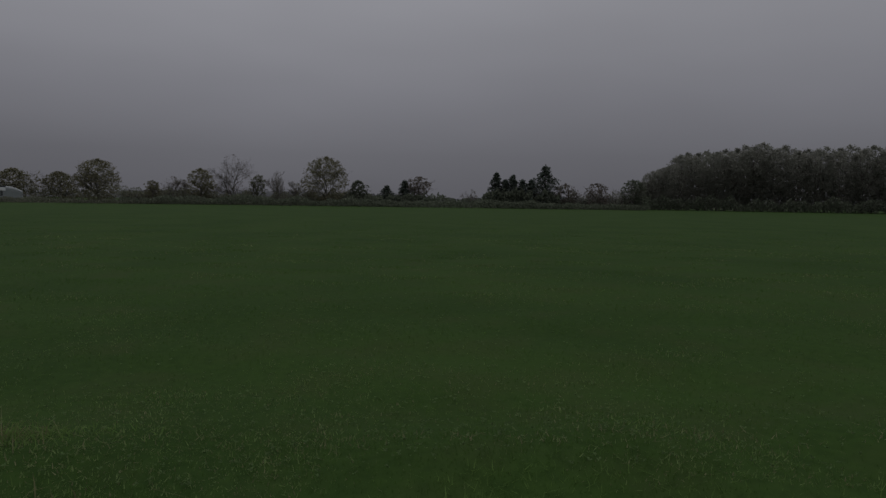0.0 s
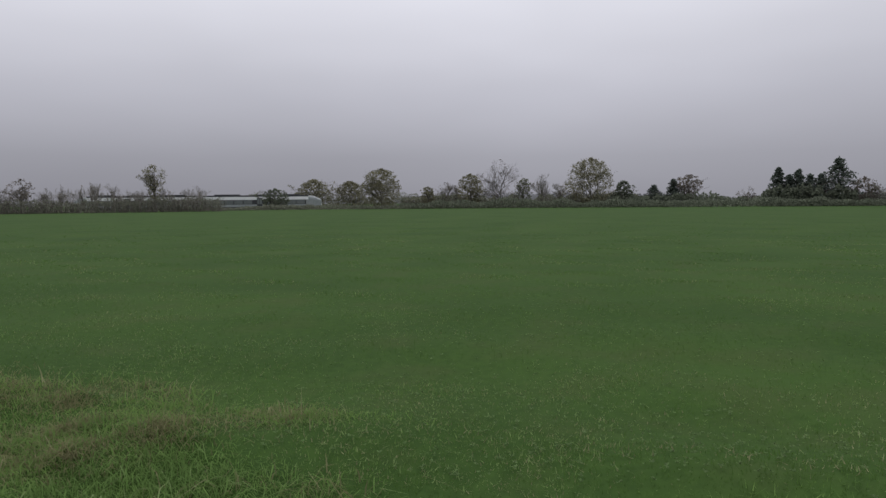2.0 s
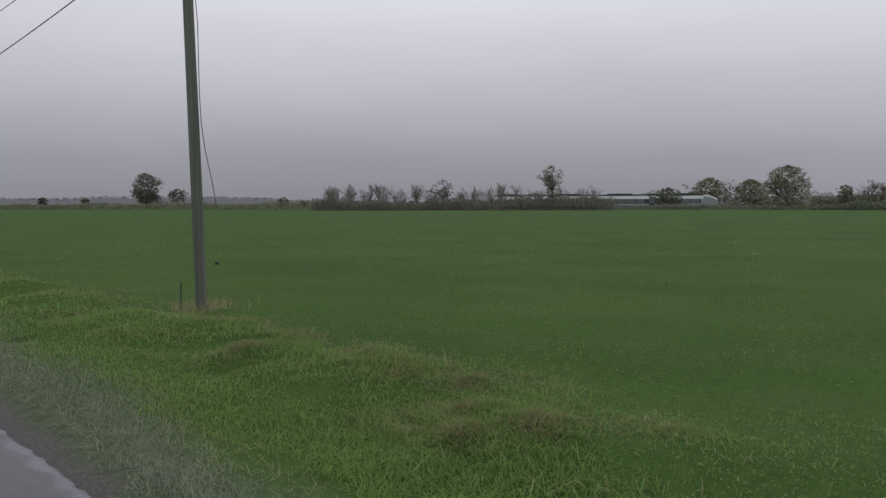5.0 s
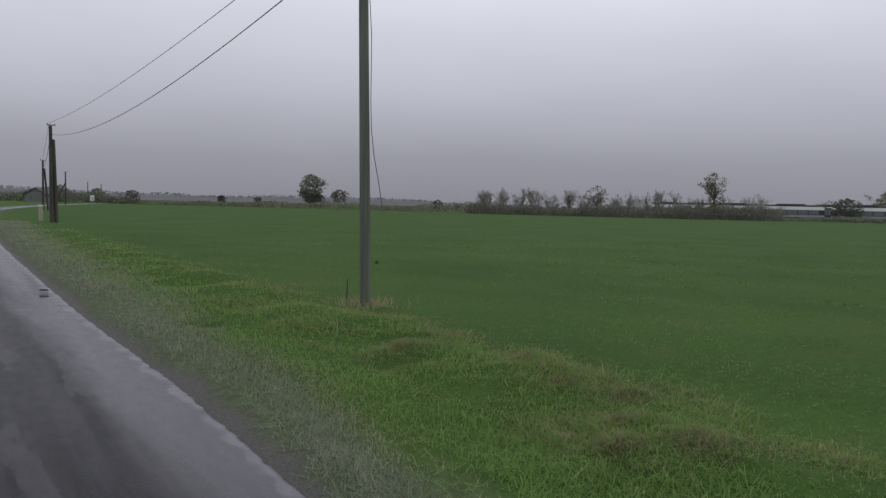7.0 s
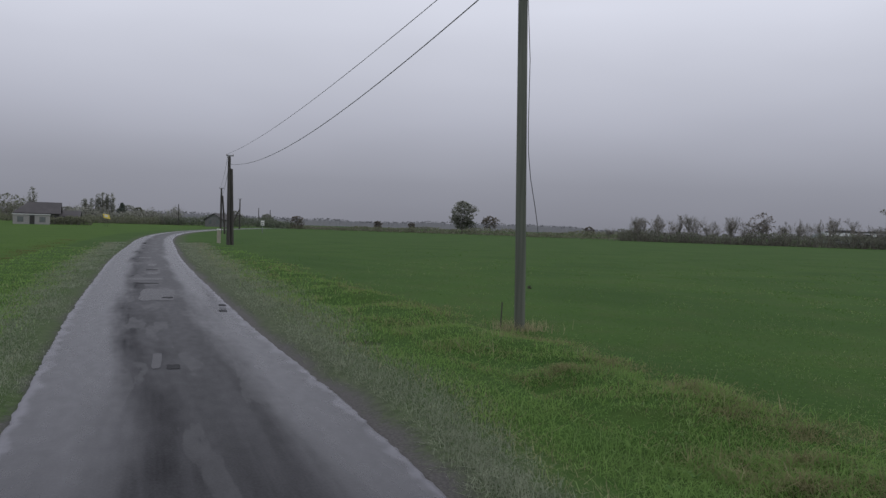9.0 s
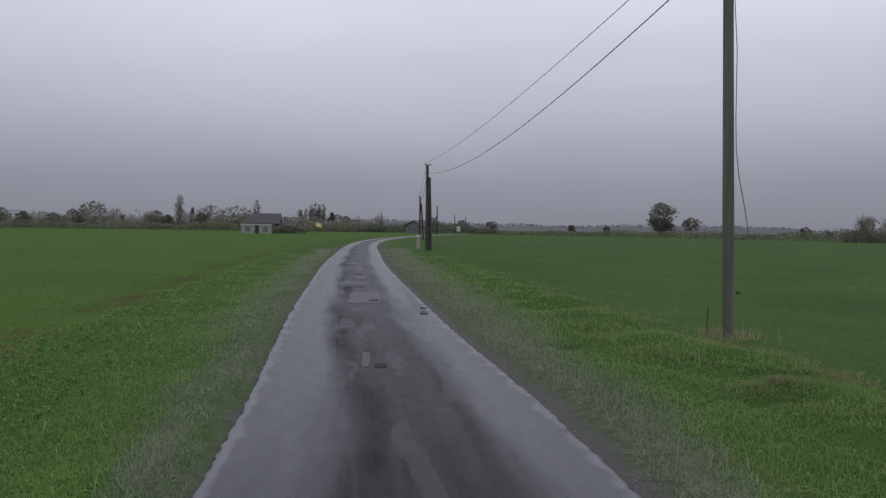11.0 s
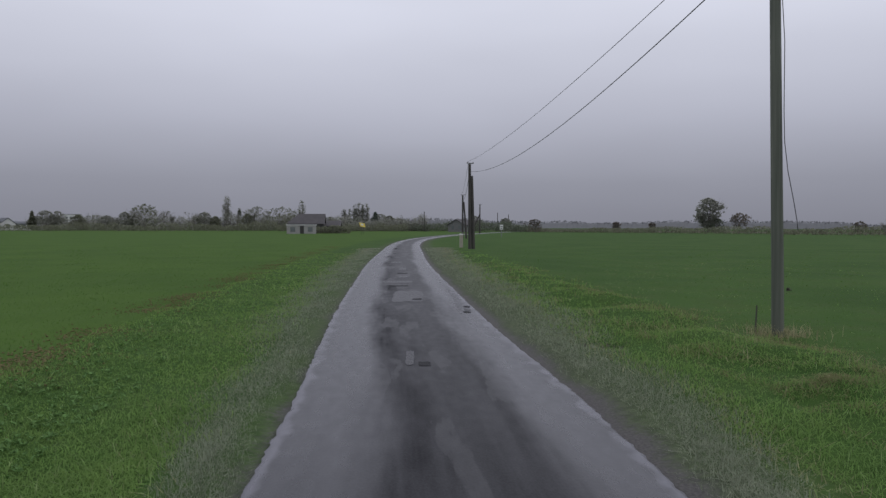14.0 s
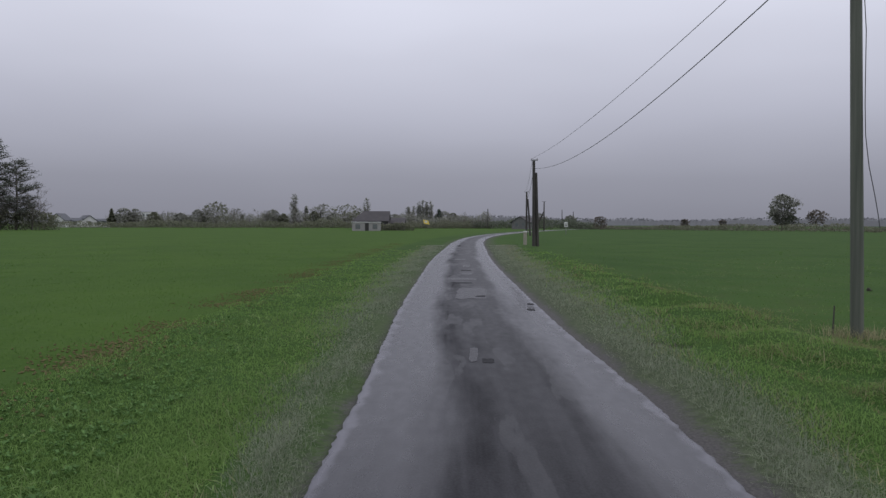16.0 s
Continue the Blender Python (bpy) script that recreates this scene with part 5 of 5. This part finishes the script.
# ---- grass, weeds and soil ----
def blades(name, x, y, h, width, bend, rng, mat, label, two=True):
    """Bent grass blades standing on the ground at the given places."""
    n = len(x)
    z = relief(x, y)
    a = rng.random(n) * 2 * np.pi
    lean = rng.random(n) * bend
    side = np.stack([np.cos(a), np.sin(a), np.zeros(n)], 1) * (width / 2)[:, None]
    d = rng.random(n) * 2 * np.pi
    out = np.stack([np.cos(d), np.sin(d), np.zeros(n)], 1)
    p0 = np.stack([x, y, z - 0.01], 1)
    upz = np.array([0, 0, 1.0])
    p1 = p0 + out * (h * lean * 0.3)[:, None] + upz * (h * 0.55)[:, None]
    p2 = p0 + out * (h * lean)[:, None] + upz * (h * np.maximum(0.2, 1 - 0.35 * lean))[:, None]
    if two:
        verts = np.concatenate([p0 - side, p0 + side, p1 + side * 0.8, p1 - side * 0.8, p2])
        i = np.arange(n)
        f4 = np.stack([i, i + n, i + 2 * n, i + 3 * n], 1)
        f3 = np.stack([i + 3 * n, i + 2 * n, i + 4 * n], 1)
        me = bpy.data.meshes.new(name)
        me.vertices.add(len(verts))
        me.vertices.foreach_set("co", verts.astype(np.float32).ravel())
        loops = np.concatenate([f4.ravel(), f3.ravel()]).astype(np.int32)
        me.loops.add(len(loops))
        me.loops.foreach_set("vertex_index", loops)
        me.polygons.add(2 * n)
        me.polygons.foreach_set("loop_start", np.concatenate([np.arange(n) * 4, 4 * n + np.arange(n) * 3]).astype(np.int32))
        me.update(calc_edges=True)
        me.materials.append(mat)
        ob = new(name, me)
    else:
        ob = quads_mesh(name, np.stack([p0 - side, p0 + side, p2], 1), mat, None, True)
    tagged(ob, label, "grass", kind="stuff")
    return ob


def scatter(rng, n, near, far, az0, az1):
    """Places round the viewer's stand, thinning with distance."""
    d = near * (far / near) ** rng.random(n)
    a = np.radians(rng.uniform(az0, az1, n))
    return d * np.sin(a), d * np.cos(a), d


def grow(name, seed, n, near, far, az0, az1, u0, u1, h0, h1, w, bend, mat, label, two=True, clump=0.0, keep=None):
    rng = np.random.default_rng(seed)
    x, y, d = scatter(rng, n, near, far, az0, az1)
    u = x - road_centre(y)
    ok = (u > u0 + 0.25 * np.sin(y * 2.1) * 0.4) & (u < u1)
    ok &= rng.random(n) < np.clip((78 - d) / 55, 0, 1)
    if keep is not None:
        ok &= keep(x, y, u, rng)
    x, y, d = x[ok], y[ok], d[ok]
    edge = np.clip((np.abs(x - road_centre(y)) - 1.15) / 0.7, 0.25, 1.0)
    if clump:
        g = np.sin(x * 3.1 + np.sin(y * 2.3)) * np.sin(y * 2.7 + np.sin(x * 1.9)) + rng.normal(size=len(x)) * 0.35
        k = g > clump
        x, y, d, edge = x[k], y[k], d[k], edge[k]
    tuft = 0.9 + (0.5 if h1 > 0.1 else 0.25) * np.sin(x * 2.9 + 1.7 * np.sin(y * 1.7)) * np.sin(y * 2.6 + 1.4 * np.sin(x * 2.1))
    h = tuft * edge * rng.uniform(h0, h1, len(x)) * rng.uniform(0.6, 1.1, len(x))
    width = np.maximum(w, d * 0.0009) * rng.uniform(0.6, 1.3, len(x))
    return blades(name, x, y, h, width, bend, rng, mat, label, two)


def bank_here(x, y, u, rng):
    """The rank bank grows only beside the lane ahead, and frays out."""
    return (y > 2.5 + 0.5 * np.sin(x * 5) + rng.normal(size=len(x)) * 0.35) | (u < 2.9)


def thin_sward(x, y, u, rng):
    """Worn places, a metre or two across, where dead straw shows."""
    g = np.sin(x * 1.3 + 2 * np.sin(y * 0.7)) + np.sin(y * 1.9 + 1.5 * np.sin(x * 0.9)) + np.sin(x * 0.43 - y * 0.31)
    return g + rng.normal(size=len(x)) * 0.8 > 0.7


def fringe(x, y, u, rng):
    """Green verge grass thins out unevenly towards the trodden, veil-greyed strip."""
    g = 0.35 * np.sin(y * 1.3 + x) + 0.25 * np.sin(y * 3.7) + rng.normal(size=len(x)) * 0.22
    return (np.abs(u) > np.where(u > 0, 2.0, 1.8) + 0.012 * np.clip(y, 0, 40) + 0.6 * g) & bank_here(x, y, u, rng)


def strip(name, seed, n, side, u0, u1, h0, h1, bend, mat, label):
    """Low grass along the lane, thickest between the mud and the green verge."""
    rng = np.random.default_rng(seed)
    y = 2.2 * (55 / 2.2) ** rng.random(n)
    spread = 0.35 + 0.65 * np.clip((y - 3) / 11, 0, 1)
    u = u0 + (rng.triangular(u0, (u0 + u1) / 2, u1 + 0.35, n) - u0) * spread + 0.012 * y * rng.random(n) + 0.15 * np.sin(y * 1.1 + 1)
    keep = (rng.random(n) < np.clip((u - u0) / 0.35, 0.1 if side > 0 else 0.6, 1)) & (u > 1.36)
    y, u = y[keep], u[keep]
    x = road_centre(y) + side * u
    blades(name, x, y, rng.uniform(h0, h1, len(x)), np.maximum(0.006, y * 0.0009) * rng.uniform(0.6, 1.4, len(x)), bend, rng, mat, label, False)


WIDE = 200
grow("field_grass", 101, 370000, 3.2, 75, 1, 128, 3.0, WIDE, 0.022, 0.058, 0.006, 1.7, M_blade, "short grazed wet grass of the field", False)
grow("field_tufts", 102, 50000, 3.4, 40, 14, 128, 3.4, WIDE, 0.03, 0.07, 0.006, 2.0, M_verge, "scattered longer grass tufts in the field", False, 0.55)
grow("field_straw", 103, 85000, 3.4, 38, 14, 128, 3.4, WIDE, 0.02, 0.05, 0.009, 2.2, M_straw, "withered straw bits lying in the field grass", False, keep=thin_sward)
grow("field_leaves", 109, 85000, 3.4, 34, 14, 128, 3.4, WIDE, 0.03, 0.06, 0.010, 2.0, M_long, "pale broad blades scattered in the field grass", False, keep=thin_sward)
grow("verge_grass", 104, 200000, 2.6, 45, -6, 90, 2.25, 4.6, 0.045, 0.135, 0.007, 2.7, M_verge, "long wet grass on the roadside verge", True, keep=fringe)
grow("bank_grass", 105, 70000, 2.8, 40, 0, 90, 3.0, 5.3, 0.07, 0.18, 0.008, 2.8, M_verge, "rank grass on the hummocky bank", True, 0.1, bank_here)
grow("bank_straw", 114, 9000, 2.8, 30, 0, 90, 3.0, 5.0, 0.09, 0.26, 0.005, 2.2, M_straw, "thin bleached grass stalks on the bank", True, 0.3, bank_here)
grow("half_dead_grass", 106, 130000, 2.8, 30, 0, 90, 3.0, 5.3, 0.05, 0.15, 0.007, 3.2, M_tussock, "half-dead matted grass on the bank", True, 0.3, bank_here)
grow("verge_grass", 107, 200000, 3.0, 45, -48, 2, -4.6, -1.95, 0.04, 0.10, 0.007, 2.7, M_verge, "wet grass on the roadside verge", True, keep=fringe)
grow("field_grass", 108, 105000, 5.0, 75, -48, 2, -WIDE, -4.4, 0.03, 0.065, 0.006, 1.6, M_blade, "short bright green grass of the far field", False)
grow("drooping_blades", 115, 4500, 2.6, 24, 0, 90, 1.9, 4.4, 0.08, 0.16, 0.006, 2.6, M_long, "long pale drooping grass blades on the verge", True, keep=bank_here)
grow("drooping_blades", 116, 2500, 3.0, 24, -48, 2, -4.2, -1.7, 0.08, 0.17, 0.007, 2.6, M_long, "long pale drooping grass blades on the verge", True)
strip("worn_grass", 110, 60000, 1, 1.42, 2.9, 0.03, 0.10, 2.2, M_worn_veil, "trodden grass along the lane's edge, greyed by a painted veil")
strip("worn_grass", 111, 60000, -1, 1.32, 2.4, 0.03, 0.08, 2.2, M_worn_veil, "trodden grass along the lane's edge, greyed by a painted veil")
strip("edge_straw", 117, 5200, 1, 1.9, 2.9, 0.05, 0.13, 2.8, M_straw, "pale withered grass between trodden strip and verge")
strip("edge_straw", 118, 2600, -1, 1.7, 2.9, 0.05, 0.11, 2.8, M_straw, "pale withered grass between trodden strip and verge")
grow("verge_grass", 112, 22000, 1.4, 12, 88, 190, 1.9, 3.6, 0.05, 0.13, 0.007, 1.6, M_verge, "wet grass on the roadside verge", False)
grow("verge_grass", 113, 22000, 1.4, 12, 180, 312, -4.6, -1.9, 0.05, 0.13, 0.007, 1.6, M_verge, "wet grass on the roadside verge", False)
rng_line = np.random.default_rng(17)
line_y = rng_line.uniform(-4.5, 3.4, 900)
line_x = road_centre(line_y) + 4.15 + 0.12 * np.sin(line_y * 1.7) + rng_line.normal(size=900) * 0.13
blades("straw_line", line_x, line_y, rng_line.uniform(0.02, 0.07, 900), np.full(900, 0.008), 2.2, rng_line, M_straw, "thin line of mown straw along the field margin", False)
rng_pole = np.random.default_rng(9)
pa, pr = rng_pole.random(420) * 6.283, np.abs(rng_pole.normal(size=420)) * 0.30 + 0.1
blades("pole_tuft", 5.20 + pr * np.cos(pa), 10.67 + pr * np.sin(pa), rng_pole.uniform(0.07, 0.27, 420), np.full(420, 0.008), 1.2, rng_pole, M_straw, "tall dry grass tuft round the foot of the pole")


def weeds(name, seed, n, az0, az1, u0, u1, label, small=0.016, large=0.044, mat=None):
    """Broad-leaved rosettes: five to eight bent leaves each."""
    rng = np.random.default_rng(seed)
    x, y, d = scatter(rng, n, 3.0, 30 if large > 0.03 else 13, az0, az1)
    u = x - road_centre(y)
    ok = (u > u0) & (u < u1)
    x, y = x[ok], y[ok]
    out = []
    for px, py in zip(x, y):
        z = float(relief(px, py))
        size = rng.uniform(small, large)
        for i in range(6):
            a = rng.random() * 6.283
            e, s = np.array([math.cos(a), math.sin(a), 0]), np.array([-math.sin(a), math.cos(a), 0])
            o = np.array([px, py, z + 0.02])
            tip = o + e * size + np.array([0, 0, size * rng.uniform(0.1, 0.9)])
            mid = (o + tip) / 2 + np.array([0, 0, size * 0.25])
            out.append((o, mid + s * size * 0.28, tip, mid - s * size * 0.28))
    tagged(quads_mesh(name, np.array(out), mat or M_weed), label, "weeds", kind="stuff")


weeds("verge_weeds", 201, 8500, -48, 0, -4.3, -2.9, "broad-leaved green weeds along the verge")
weeds("field_weeds", 203, 5000, 20, 128, 3.6, 60, "small broad-leaved weeds scattered through the field grass", 0.008, 0.022, M_clover)
weeds("verge_weeds", 202, 260, 4, 40, 2.6, 4.4, "broad-leaved weeds among the long grass")


def clods(name, seed, n, place, size, label):
    """Crumbs of turned soil, each a small uneven lump."""
    rng = np.random.default_rng(seed)
    x, y = place(rng, n)
    z = relief(x, y)
    base = np.array([[1, 0, 0], [0, 1, 0], [-1, 0, 0], [0, -1, 0], [0, 0, 0.7], [0, 0, -0.7]], float)
    tri = np.array([[0, 1, 4], [1, 2, 4], [2, 3, 4], [3, 0, 4], [1, 0, 5], [2, 1, 5], [3, 2, 5], [0, 3, 5]])
    v = base[None] * (size * rng.uniform(0.3, 1.2, (n, 1, 1)) * rng.uniform(0.6, 1.3, (n, 6, 1))) + np.stack([x, y, z + 0.01], 1)[:, None]
    f = (tri[None] + 6 * np.arange(n)[:, None, None]).reshape(-1, 3)
    tagged(raw(name, v.reshape(-1, 3).tolist(), f.tolist(), M_soil), label, "soil", kind="stuff")


def furrow(rng, n):
    y = 4.0 * (60 / 4.0) ** rng.random(n)
    g = np.sin(y * 0.9) + np.sin(y * 2.3 + 1) + rng.normal(size=n) * 0.8
    y = y[g > 0.2]
    y = np.concatenate([y, y])[:n] if 2 * len(y) >= n else np.resize(y, n)
    return road_centre(y) - 4.45 - 0.02 * y + rng.normal(size=n) * 0.36, y + rng.normal(size=n) * 0.1


clods("turned_soil", 301, 4200, furrow, 0.022, "strip of brown turned soil along the field edge")


def tussock(x, y, r, h, n, seed):
    """A mound of dead matted grass with stalks sticking out."""
    rng = np.random.default_rng(seed)
    a, d = rng.random(n) * 6.283, np.abs(rng.normal(size=n)) * r * 0.6
    px, py = x + d * np.cos(a), y + d * np.sin(a)
    ob = blades("grass_tussock", px, py, h * np.exp(-(d / r) ** 2) * rng.uniform(0.4, 1.2, n) + 0.05, np.full(n, 0.006), 2.8, rng, M_tussock, "matted tussock of dead brown grass on the bank")
    tagged(ob, category="tussock", group="dead grass tussocks")


for i, (x, y, r, h) in enumerate(((3.45, 3.30, 0.20, 0.22), (3.88, 2.98, 0.24, 0.36), (3.95, 3.80, 0.22, 0.42), (3.75, 6.75, 0.26, 0.26), (4.97, 6.06, 0.34, 0.30), (4.60, 4.35, 0.30, 0.26), (4.5, 5.6, 0.36, 0.25), (4.75, 9.2, 0.45, 0.28), (4.3, 4.9, 0.3, 0.26), (4.75, 7.4, 0.35, 0.24), (4.6, 13.5, 0.5, 0.28), (3.9, 17, 0.5, 0.25))):
    tussock(x, y, r * 2.3, h * 0.20, 520, i + 3)


def clump(name, x, y, r, h, mat, label, category, n, seed):
    """A small isolated plant or lump in the field."""
    rng = np.random.default_rng(seed)
    a, d = rng.random(n) * 6.283, np.abs(rng.normal(size=n)) * r
    ob = blades(name, x + d * np.cos(a), y + d * np.sin(a), rng.uniform(0.4, 1.0, n) * h, np.full(n, 0.016), 1.2, rng, mat, label)
    tagged(ob, category=category)


# Dark blades added so that the verge hollow reads dark.
clump("dark_tuft", 2.42, 9.72, 0.13, 0.09, M_bark, "dark tuft added to deepen a hollow of the verge", "tuft", 160, 2)
clump("dark_tuft", 9.25, 18.35, 0.04, 0.13, M_bark, "small dark dead tuft in the field grass", "tuft", 60, 1)
